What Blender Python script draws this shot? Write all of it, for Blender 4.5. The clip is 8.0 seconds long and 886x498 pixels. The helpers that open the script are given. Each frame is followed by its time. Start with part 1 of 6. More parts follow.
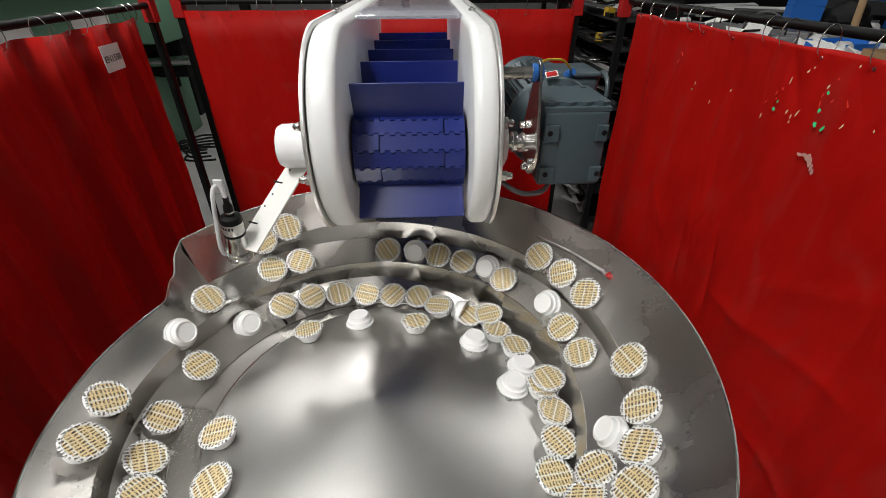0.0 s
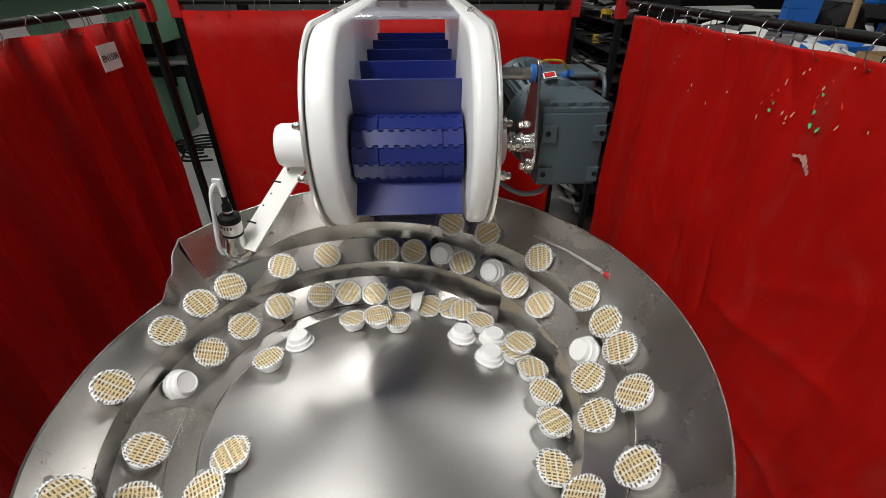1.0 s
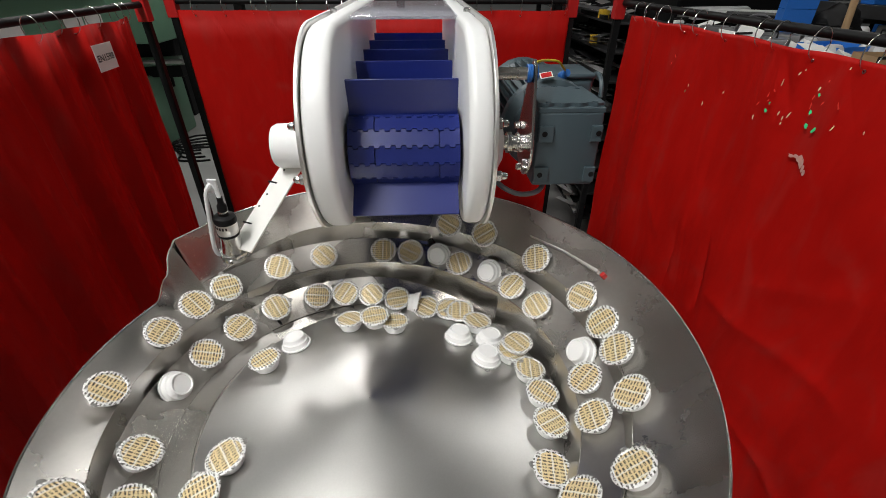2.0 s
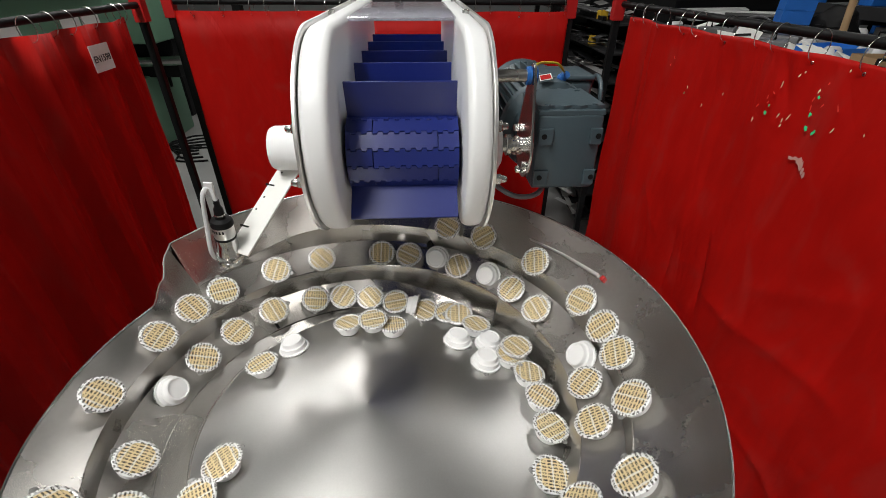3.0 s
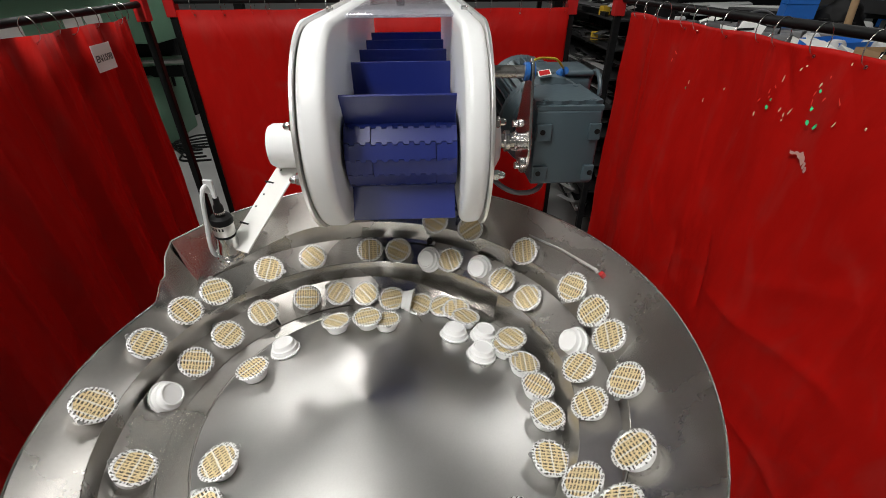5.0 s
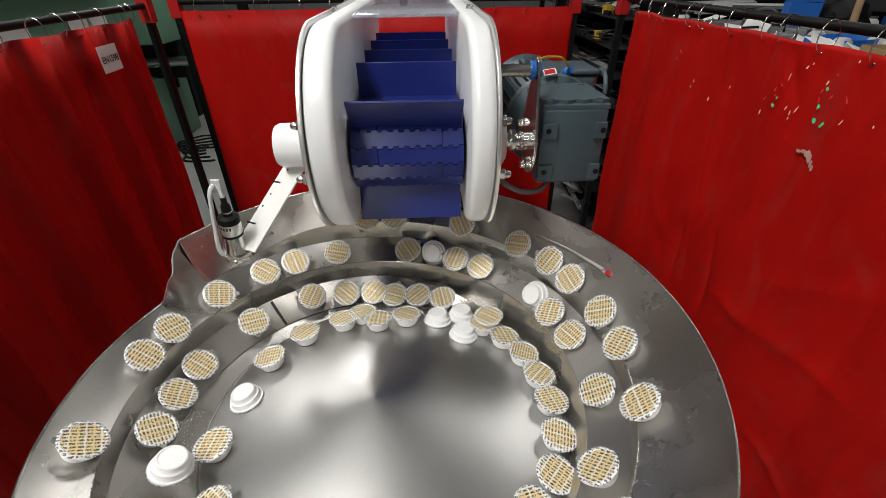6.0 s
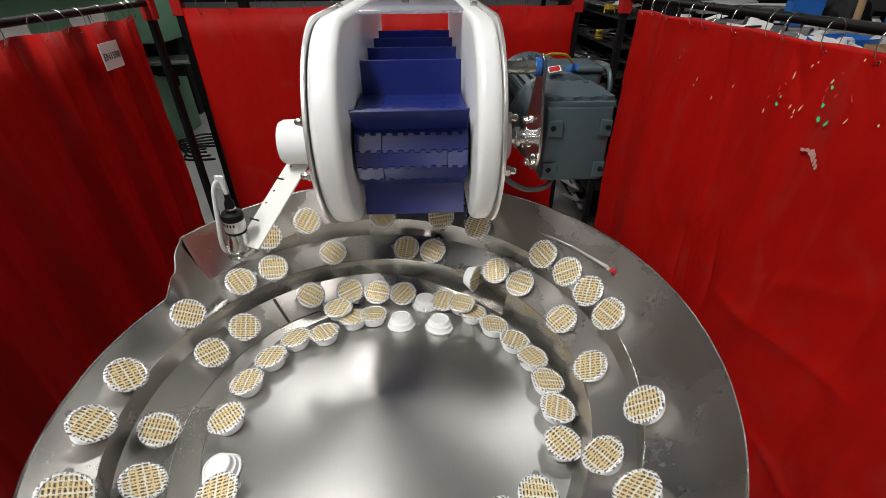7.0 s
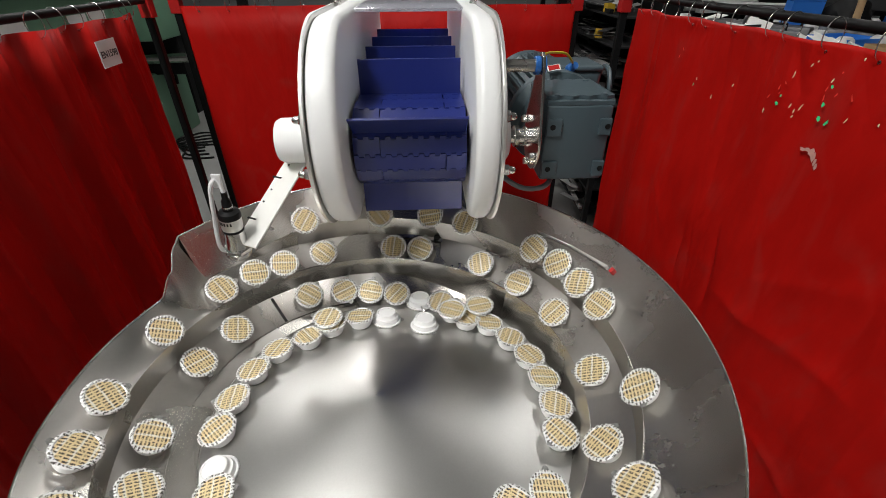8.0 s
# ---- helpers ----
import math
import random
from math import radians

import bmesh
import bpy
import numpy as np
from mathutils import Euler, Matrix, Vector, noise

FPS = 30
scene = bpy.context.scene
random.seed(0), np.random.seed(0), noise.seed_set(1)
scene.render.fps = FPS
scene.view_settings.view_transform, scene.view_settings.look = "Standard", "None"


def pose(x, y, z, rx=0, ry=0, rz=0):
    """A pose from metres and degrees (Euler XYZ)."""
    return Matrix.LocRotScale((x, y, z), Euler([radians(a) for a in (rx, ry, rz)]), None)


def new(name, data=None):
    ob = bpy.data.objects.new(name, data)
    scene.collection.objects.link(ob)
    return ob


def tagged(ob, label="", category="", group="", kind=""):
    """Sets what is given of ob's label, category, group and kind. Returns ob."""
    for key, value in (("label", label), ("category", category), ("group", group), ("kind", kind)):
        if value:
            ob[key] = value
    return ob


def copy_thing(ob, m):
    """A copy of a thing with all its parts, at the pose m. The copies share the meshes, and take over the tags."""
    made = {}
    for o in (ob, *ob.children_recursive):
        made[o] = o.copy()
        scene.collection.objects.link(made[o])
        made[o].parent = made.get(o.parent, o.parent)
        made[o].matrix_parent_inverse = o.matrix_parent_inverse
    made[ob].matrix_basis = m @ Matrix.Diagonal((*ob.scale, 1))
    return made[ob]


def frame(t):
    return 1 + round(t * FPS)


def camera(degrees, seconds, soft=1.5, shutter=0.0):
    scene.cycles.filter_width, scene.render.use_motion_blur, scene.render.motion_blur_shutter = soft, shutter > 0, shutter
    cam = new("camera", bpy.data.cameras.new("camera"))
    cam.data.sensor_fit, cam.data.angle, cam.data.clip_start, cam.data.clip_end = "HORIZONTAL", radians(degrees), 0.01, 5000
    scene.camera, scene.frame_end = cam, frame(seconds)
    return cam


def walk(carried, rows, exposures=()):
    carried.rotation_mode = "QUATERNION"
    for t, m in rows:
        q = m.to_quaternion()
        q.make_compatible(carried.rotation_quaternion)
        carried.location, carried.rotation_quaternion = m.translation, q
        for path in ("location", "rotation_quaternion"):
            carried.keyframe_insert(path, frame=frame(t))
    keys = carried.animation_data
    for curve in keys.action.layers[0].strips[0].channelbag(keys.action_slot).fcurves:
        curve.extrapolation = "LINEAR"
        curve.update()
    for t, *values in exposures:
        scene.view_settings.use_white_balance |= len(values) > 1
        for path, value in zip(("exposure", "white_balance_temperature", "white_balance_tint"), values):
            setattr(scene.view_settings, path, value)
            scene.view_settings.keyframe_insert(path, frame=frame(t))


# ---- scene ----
cam = camera(90.7, 8.0, 0.8)
PATH = [
    (0.0, pose(0.0821, -0.4041, 1.9351, 57.094, 0, -2.029) @ pose(0, 0, 0, 0, 0, -0.359)),
    (0.5, pose(0.0813, -0.4049, 1.9338, 57.138, 0, -2.392) @ pose(0, 0, 0, 0, 0, -0.144)),
    (1.0, pose(0.0800, -0.4069, 1.9345, 57.209, 0, -2.484) @ pose(0, 0, 0, 0, 0, -0.047)),
    (1.5, pose(0.0824, -0.4070, 1.9338, 57.218, 0, -2.599) @ pose(0, 0, 0, 0, 0, -0.021)),
    (3.0, pose(0.0821, -0.3986, 1.9351, 57.282, 0, -3.017) @ pose(0, 0, 0, 0, 0, 0.180)),
    (3.5, pose(0.0830, -0.3980, 1.9360, 57.000, 0, -2.700) @ pose(0, 0, 0, 0, 0, -0.000)),
    (4.0, pose(0.0866, -0.4003, 1.9366, 57.084, 0, -2.464) @ pose(0, 0, 0, 0, 0, -0.221)),
    (4.5, pose(0.0904, -0.4012, 1.9344, 57.018, 0, -2.606) @ pose(0, 0, 0, 0, 0, -0.255)),
    (6.0, pose(0.0836, -0.4029, 1.9334, 57.000, 0, -2.052) @ pose(0, 0, 0, 0, 0, -0.719)),
    (6.5, pose(0.0811, -0.4029, 1.9294, 56.854, 0, -2.174) @ pose(0, 0, 0, 0, 0, -0.543)),
    (7.0, pose(0.0771, -0.4022, 1.9293, 56.950, 0, -2.093) @ pose(0, 0, 0, 0, 0, -0.533)),
    (7.5, pose(0.0785, -0.4006, 1.9296, 56.863, 0, -2.347) @ pose(0, 0, 0, 0, 0, -0.368)),
    (8.0, pose(0.0782, -0.3991, 1.9277, 56.831, 0, -2.223) @ pose(0, 0, 0, 0, 0, -0.374)),
]
walk(cam, PATH)

# ---- light ----
world = bpy.data.worlds.new("hall_light")
scene.world = world
world.use_nodes = True
world.node_tree.nodes["Background"].inputs[0].default_value = (0.9, 0.95, 1.0, 1)
world.node_tree.nodes["Background"].inputs[1].default_value = 0.06
scene.view_settings.exposure = 0.0

# The last three are added fill on the right; no known lights hang there.
LAMPS = [(-0.98, -0.9, 90), (-1.1, -5.2, 50), (-1.0, 4.9, 31), (-0.48, 2.05, 1.7), (-2.1, 2.9, 11), (1.7, 2.1, 6), (-2.0, 5.2, 24), (3.2, 1.0, 3), (4.8, -3.0, 2), (4.8, 5.0, 14)]
for lx, ly, lw in LAMPS:
    # The weaker second panel faces up, added to brighten the ceiling.
    for up, share, z in ((0, 1.0, 4.15), (180, 0.15, 4.27)):
        lamp = bpy.data.lights.new("tube_or_fill", "AREA")
        lamp.shape, lamp.size, lamp.size_y, lamp.energy = "RECTANGLE", 0.45, 1.5, lw * share
        lamp.color = (1.0, 0.98, 0.95)
        lo = new("tube_or_fill", lamp)
        lo.matrix_world = pose(lx, ly, z, up)


# ---- materials ----
def nodes_of(name):
    m = bpy.data.materials.new(name)
    m.use_nodes = True
    nt = m.node_tree
    return m, nt, nt.nodes["Principled BSDF"]


def mat(name, colour, rough=0.5, metal=0.0, vary=0.15, scale=8.0, fine=120.0, bump=0.1, coat=0.0, trans=0.0, emit=0.0, stretch=(1, 1, 1), gloss=0.06):
    """Colour with stains at one scale and grain at a finer one, which also roughens the relief and the gloss."""
    m, nt, b = nodes_of(name)
    N, L = nt.nodes.new, nt.links.new
    tc = N("ShaderNodeTexCoord")
    mp = N("ShaderNodeMapping")
    mp.inputs["Scale"].default_value = stretch
    L(tc.outputs["Object"], mp.inputs["Vector"])
    a, g = N("ShaderNodeTexNoise"), N("ShaderNodeTexNoise")
    a.inputs["Scale"].default_value, a.inputs["Detail"].default_value = scale, 6
    g.inputs["Scale"].default_value, g.inputs["Detail"].default_value = fine, 3
    L(mp.outputs[0], a.inputs["Vector"]), L(mp.outputs[0], g.inputs["Vector"])
    mx = N("ShaderNodeMix")
    mx.data_type = "RGBA"
    lo = [c * (1 - vary) for c in colour]
    hi = [min(1, c * (1 + vary)) for c in colour]
    mx.inputs["A"].default_value, mx.inputs["B"].default_value = (*lo, 1), (*hi, 1)
    ad = N("ShaderNodeMath")
    ad.operation = "MULTIPLY_ADD"
    L(g.outputs["Fac"], ad.inputs[0])
    ad.inputs[1].default_value = 0.3
    L(a.outputs["Fac"], ad.inputs[2])
    sub = N("ShaderNodeMath")
    sub.operation = "SUBTRACT"
    L(ad.outputs[0], sub.inputs[0])
    sub.inputs[1].default_value = 0.15
    L(sub.outputs[0], mx.inputs["Factor"])
    L(mx.outputs["Result"], b.inputs["Base Color"])
    rr = N("ShaderNodeMapRange")
    rr.inputs["To Min"].default_value, rr.inputs["To Max"].default_value = max(0.02, rough - gloss), min(1, rough + gloss)
    L(sub.outputs[0], rr.inputs["Value"])
    L(rr.outputs["Result"], b.inputs["Roughness"])
    b.inputs["Metallic"].default_value = metal
    b.inputs["Coat Weight"].default_value = coat
    b.inputs["Transmission Weight"].default_value = trans
    if bump:
        bp = N("ShaderNodeBump")
        bp.inputs["Strength"].default_value, bp.inputs["Distance"].default_value = bump, 0.002
        L(g.outputs["Fac"], bp.inputs["Height"])
        L(bp.outputs[0], b.inputs["Normal"])
    if emit:
        b.inputs["Emission Color"].default_value, b.inputs["Emission Strength"].default_value = (*colour, 1), emit
    return m


STEEL = mat("brushed_stainless_steel", (0.49, 0.475, 0.45), 0.26, 1.0, 0.14, 6, 160, 0.003, gloss=0.05)
steel_nodes = STEEL.node_tree
steel_nodes.nodes["Noise Texture"].inputs["Detail"].default_value = 2
steel_nodes.nodes["Noise Texture.001"].inputs["Detail"].default_value = 1
grain = steel_nodes.nodes.new("ShaderNodeTangent")
grain.direction_type, grain.axis = "RADIAL", "Z"
steel_nodes.links.new(grain.outputs[0], steel_nodes.nodes["Principled BSDF"].inputs["Tangent"])
steel_nodes.nodes["Principled BSDF"].inputs["Anisotropic"].default_value = 0.25
wave, soft_bump = steel_nodes.nodes.new("ShaderNodeTexNoise"), steel_nodes.nodes.new("ShaderNodeBump")
wave.inputs["Scale"].default_value, wave.inputs["Detail"].default_value = 7.0, 2
soft_bump.inputs["Strength"].default_value, soft_bump.inputs["Distance"].default_value = 0.35, 0.008
where = steel_nodes.nodes.new("ShaderNodeTexCoord")
steel_nodes.links.new(where.outputs["Object"], wave.inputs["Vector"])
steel_nodes.links.new(wave.outputs["Fac"], soft_bump.inputs["Height"])
steel_nodes.links.new(soft_bump.outputs[0], steel_nodes.nodes["Bump"].inputs["Normal"])
smear, smear_edge, smear_sum = steel_nodes.nodes.new("ShaderNodeTexNoise"), steel_nodes.nodes.new("ShaderNodeMapRange"), steel_nodes.nodes.new("ShaderNodeMath")
smear.inputs["Scale"].default_value, smear.inputs["Detail"].default_value, smear.inputs["Distortion"].default_value = 7.0, 2, 0.4
smear_edge.inputs["From Min"].default_value, smear_edge.inputs["From Max"].default_value, smear_edge.inputs["To Max"].default_value = 0.46, 0.76, 0.15
steel_nodes.links.new(where.outputs["Object"], smear.inputs["Vector"])
steel_nodes.links.new(smear.outputs["Fac"], smear_edge.inputs["Value"])
steel_nodes.links.new(steel_nodes.nodes["Map Range"].outputs["Result"], smear_sum.inputs[0])
steel_nodes.links.new(smear_edge.outputs["Result"], smear_sum.inputs[1])
steel_nodes.links.new(smear_sum.outputs[0], steel_nodes.nodes["Principled BSDF"].inputs["Roughness"])
DISH = mat("sanded_stainless_steel", (0.58, 0.575, 0.56), 0.33, 1.0, 0.16, 7, 420, 0.012, gloss=0.05)
TAB = mat("crumpled_grey_foil", (0.30, 0.30, 0.29), 0.4, 0.5, 0.6, 300, 900, 0.3)
STEEL_BRIGHT = mat("bright_steel", (0.66, 0.65, 0.63), 0.22, 1.0, 0.08, 20, 400, 0.02)
PE = mat("white_polyethylene", (0.84, 0.85, 0.85), 0.35, 0, 0.03, 5, 60, 0.03)
BELT = mat("blue_belt_plastic", (0.009, 0.018, 0.142), 0.33, 0, 0.12, 10, 150, 0.05)
BELT.node_tree.nodes["Principled BSDF"].inputs["Specular IOR Level"].default_value = 0.5
CURTAIN = mat("red_welding_curtain", (0.42, 0.006, 0.004), 0.5, 0, 0.38, 4.0, 45, 0.12, stretch=(1, 1, 0.3))
crumple_nodes = CURTAIN.node_tree
crumple, crumple_bump = crumple_nodes.nodes.new("ShaderNodeTexNoise"), crumple_nodes.nodes.new("ShaderNodeBump")
crumple.inputs["Scale"].default_value, crumple.inputs["Detail"].default_value, crumple.inputs["Distortion"].default_value = 5.0, 5, 1.2
crumple_bump.inputs["Strength"].default_value, crumple_bump.inputs["Distance"].default_value = 0.5, 0.02
crumple_where, crumple_map = crumple_nodes.nodes.new("ShaderNodeTexCoord"), crumple_nodes.nodes.new("ShaderNodeMapping")
crumple_map.inputs["Scale"].default_value = (1, 1, 0.5)
crumple_nodes.links.new(crumple_where.outputs["Object"], crumple_map.inputs["Vector"])
crumple_nodes.links.new(crumple_map.outputs[0], crumple.inputs["Vector"])
crumple_nodes.links.new(crumple.outputs["Fac"], crumple_bump.inputs["Height"])
crumple_nodes.links.new(crumple_bump.outputs[0], crumple_nodes.nodes["Bump"].inputs["Normal"])
crumple_nodes.nodes["Principled BSDF"].inputs["Specular IOR Level"].default_value = 0.11
crease, crease_line, crease_bump = crumple_nodes.nodes.new("ShaderNodeTexVoronoi"), crumple_nodes.nodes.new("ShaderNodeMapRange"), crumple_nodes.nodes.new("ShaderNodeBump")
crease.feature = "DISTANCE_TO_EDGE"
crease.inputs["Scale"].default_value = 3.2
crease_line.inputs["From Max"].default_value = 0.035
crease_bump.inputs["Strength"].default_value, crease_bump.inputs["Distance"].default_value = 0.16, 0.006
crumple_nodes.links.new(crumple_map.outputs[0], crease.inputs["Vector"])
crumple_nodes.links.new(crease.outputs["Distance"], crease_line.inputs["Value"])
crumple_nodes.links.new(crease_line.outputs["Result"], crease_bump.inputs["Height"])
crumple_nodes.links.new(crease_bump.outputs[0], crumple_bump.inputs["Normal"])
dust, dust_edge, dust_mix = crumple_nodes.nodes.new("ShaderNodeTexNoise"), crumple_nodes.nodes.new("ShaderNodeMapRange"), crumple_nodes.nodes.new("ShaderNodeMix")
dust.inputs["Scale"].default_value, dust.inputs["Detail"].default_value, dust.inputs["Distortion"].default_value = 9.0, 8, 1.5
dust_edge.inputs["From Min"].default_value, dust_edge.inputs["From Max"].default_value, dust_edge.inputs["To Max"].default_value = 0.54, 0.80, 0.30
dust_mix.data_type = "RGBA"
dust_mix.inputs["B"].default_value = (0.30, 0.055, 0.045, 1)
crumple_nodes.links.new(crumple_map.outputs[0], dust.inputs["Vector"])
crumple_nodes.links.new(dust.outputs["Fac"], dust_edge.inputs["Value"])
crumple_nodes.links.new(dust_edge.outputs["Result"], dust_mix.inputs["Factor"])
crumple_nodes.links.new(crumple_nodes.nodes["Mix"].outputs["Result"], dust_mix.inputs["A"])
crumple_nodes.links.new(dust_mix.outputs["Result"], crumple_nodes.nodes["Principled BSDF"].inputs["Base Color"])
PLATE = mat("satin_steel_plate", (0.72, 0.71, 0.69), 0.42, 1.0, 0.06, 12, 300, 0.02)
BLACK = mat("black_paint", (0.006, 0.006, 0.0065), 0.5, 0, 0.2, 9, 90, 0.05)
BLACK.node_tree.nodes["Principled BSDF"].inputs["Specular IOR Level"].default_value = 0.2
REDPAINT = mat("red_paint", (0.45, 0.01, 0.01), 0.4, 0, 0.15, 9, 90, 0.05)
MOTOR = mat("blue_grey_enamel", (0.052, 0.078, 0.092), 0.42, 0, 0.08, 12, 160, 0.12)
CUP = mat("white_cup_plastic", (0.88, 0.88, 0.875), 0.35, 0, 0.03, 40, 300, 0.0)
PAPER = mat("white_paper", (0.75, 0.75, 0.72), 0.7, 0, 0.04, 20, 100, 0.02)
INK = mat("black_print", (0.02, 0.02, 0.02), 0.6, 0, 0.1, 20, 100, 0.0)
BLUEPLASTIC = mat("blue_plastic", (0.02, 0.16, 0.60), 0.4, 0, 0.1, 8, 80, 0.04)
CARD = mat("brown_cardboard", (0.38, 0.25, 0.13), 0.8, 0, 0.12, 6, 80, 0.1)
WOOD = mat("pale_wood", (0.42, 0.27, 0.14), 0.6, 0, 0.2, 4, 60, 0.1, stretch=(8, 8, 1))
BARGREY = mat("pale_bar_steel", (0.55, 0.55, 0.55), 0.42, 0.15, 0.25, 9, 120, 0.1)
YELLOW = mat("yellow_plastic", (0.62, 0.40, 0.03), 0.45, 0, 0.1, 9, 90, 0.03)
GREYSTEEL = mat("dull_grey_steel", (0.16, 0.16, 0.165), 0.5, 0.8, 0.3, 7, 90, 0.15)
DARKSTEEL = mat("dark_mill_steel", (0.05, 0.05, 0.052), 0.5, 0.7, 0.35, 7, 90, 0.15)
# Brightened green for the lit background behind holes in the curtain.
HOLEGREEN = mat("green_behind_hole", (0.05, 0.75, 0.28), 0.5, 0, 0.1, 40, 200, 0.0)
# Pale paint for the brightness seen through slits in the curtain.
PALEHOLE = mat("pale_hole_glow", (0.75, 0.70, 0.42), 0.5, 0, 0.2, 60, 300, 0.0)
PALESCUFF = mat("chalky_scuff", (0.62, 0.34, 0.29), 0.6, 0, 0.2, 60, 300, 0.0)
# Brightened red, for light showing through the sheet.
GLOWRED = mat("glow_through_vinyl", (0.80, 0.05, 0.03), 0.5, 0, 0.2, 60, 300, 0.0)
CABLE_W = mat("white_cable_sheath", (0.72, 0.73, 0.74), 0.4, 0, 0.04, 20, 100, 0.0)
CABLE_G = mat("grey_cable_sheath", (0.14, 0.14, 0.15), 0.45, 0, 0.1, 20, 100, 0.0)
CABLE_Y = mat("yellow_green_wire", (0.62, 0.50, 0.03), 0.4, 0, 0.15, 30, 100, 0.0)
GLAND = mat("blue_gland_plastic", (0.02, 0.12, 0.40), 0.4, 0, 0.08, 30, 100, 0.0)
TUBE = mat("lamp_diffuser", (1.0, 0.98, 0.95), 0.5, 0, 0.0, 5, 50, 0.0, emit=6.0)


def clear_plastic():
    m, nt, b = nodes_of("clear_tinted_plastic")
    b.inputs["Base Color"].default_value = (0.86, 0.86, 0.95, 1)
    b.inputs["Roughness"].default_value = 0.12
    b.inputs["Transmission Weight"].default_value = 0.75
    b.inputs["IOR"].default_value = 1.3
    return m


CLEAR = clear_plastic()


def foil_print():
    """A cream foil with gold bars and rows of short dark print, and a white crimped border."""
    m, nt, b = nodes_of("printed_foil_lid")
    N, L = nt.nodes.new, nt.links.new
    tc, mp = N("ShaderNodeTexCoord"), N("ShaderNodeMapping")
    warp, bent = N("ShaderNodeTexNoise"), N("ShaderNodeVectorMath")
    warp.inputs["Scale"].default_value, warp.inputs["Detail"].default_value = 90, 2
    bent.operation = "MULTIPLY_ADD"
    bent.inputs[1].default_value = (0.0018, 0.0018, 0.0)
    L(tc.outputs["Object"], warp.inputs["Vector"])
    L(warp.outputs["Color"], bent.inputs[0]), L(tc.outputs["Object"], bent.inputs[2])
    L(bent.outputs[0], mp.inputs["Vector"])
    crinkle = N("ShaderNodeBump")
    crinkle.inputs["Strength"].default_value, crinkle.inputs["Distance"].default_value = 0.45, 0.004
    L(warp.outputs["Fac"], crinkle.inputs["Height"])
    print_rows = N("ShaderNodeTexBrick")
    L(mp.outputs[0], print_rows.inputs["Vector"])
    print_rows.offset, print_rows.squash = 0.10, 1.0
    for key, v in (("Scale", 1.0), ("Mortar Size", 0.00105), ("Mortar Smooth", 0.1), ("Brick Width", 0.0074), ("Row Height", 0.0042)):
        print_rows.inputs[key].default_value = v
    print_rows.inputs["Color1"].default_value = (0, 0, 0, 1)
    print_rows.inputs["Color2"].default_value = (0, 0, 0, 1)
    print_rows.inputs["Mortar"].default_value = (1, 1, 1, 1)
    letters = N("ShaderNodeTexNoise")
    letters.inputs["Scale"].default_value, letters.inputs["Detail"].default_value = 800, 2
    L(mp.outputs[0], letters.inputs["Vector"])
    ragged = N("ShaderNodeMath")
    ragged.operation = "GREATER_THAN"
    L(letters.outputs["Fac"], ragged.inputs[0])
    ragged.inputs[1].default_value = 0.55
    keep = N("ShaderNodeMath")
    keep.operation = "MAXIMUM"
    L(print_rows.outputs["Color"], keep.inputs[0]), L(ragged.outputs[0], keep.inputs[1])
    bars = N("ShaderNodeTexWave")
    bars.bands_direction = "X"
    bars.inputs["Scale"].default_value = 20
    bars.inputs["Distortion"].default_value = 0.6
    L(mp.outputs[0], bars.inputs["Vector"])
    ground = N("ShaderNodeValToRGB")
    ground.color_ramp.elements[0].position, ground.color_ramp.elements[0].color = 0.01, (0.86, 0.82, 0.72, 1)
    ground.color_ramp.elements[1].position, ground.color_ramp.elements[1].color = 0.16, (0.80, 0.645, 0.36, 1)
    L(bars.outputs["Fac"], ground.inputs["Fac"])
    sep, length = N("ShaderNodeVectorMath"), N("ShaderNodeMath")
    flat = N("ShaderNodeVectorMath")
    flat.operation = "MULTIPLY"
    flat.inputs[1].default_value = (1, 1, 0)
    L(tc.outputs["Object"], flat.inputs[0])
    sep.operation = "LENGTH"
    L(flat.outputs[0], sep.inputs[0])
    length.operation = "GREATER_THAN"
    L(sep.outputs["Value"], length.inputs[0])
    length.inputs[1].default_value = 0.0202
    rim = N("ShaderNodeMix")
    rim.data_type = "RGBA"
    L(length.outputs[0], rim.inputs["Factor"]), L(ground.outputs["Color"], rim.inputs["A"])
    rim.inputs["B"].default_value = (0.85, 0.85, 0.84, 1)
    ink = N("ShaderNodeMix")
    ink.data_type = "RGBA"
    L(keep.outputs[0], ink.inputs["Factor"])
    ink.inputs["A"].default_value = (0.035, 0.029, 0.02, 1)
    L(rim.outputs["Result"], ink.inputs["B"])
    L(ink.outputs["Result"], b.inputs["Base Color"])
    b.inputs["Roughness"].default_value = 0.38
    b.inputs["Metallic"].default_value = 0.15
    wrinkle, bp = N("ShaderNodeTexNoise"), N("ShaderNodeBump")
    wrinkle.inputs["Scale"].default_value = 130
    L(mp.outputs[0], wrinkle.inputs["Vector"])
    bp.inputs["Strength"].default_value, bp.inputs["Distance"].default_value = 0.25, 0.001
    L(crinkle.outputs[0], bp.inputs["Normal"])
    L(wrinkle.outputs["Fac"], bp.inputs["Height"]), L(bp.outputs[0], b.inputs["Normal"])
    return m


LID = foil_print()
CONCRETE = mat("concrete_floor", (0.30, 0.30, 0.29), 0.55, 0, 0.25, 1.5, 60, 0.2)
WHITEWASH = mat("whitewashed_ceiling", (0.40, 0.405, 0.405), 0.8, 0, 0.08, 0.8, 30, 0.1)
PLASTER = mat("grey_wall_paint", (0.28, 0.29, 0.29), 0.7, 0, 0.1, 1.0, 40, 0.1)
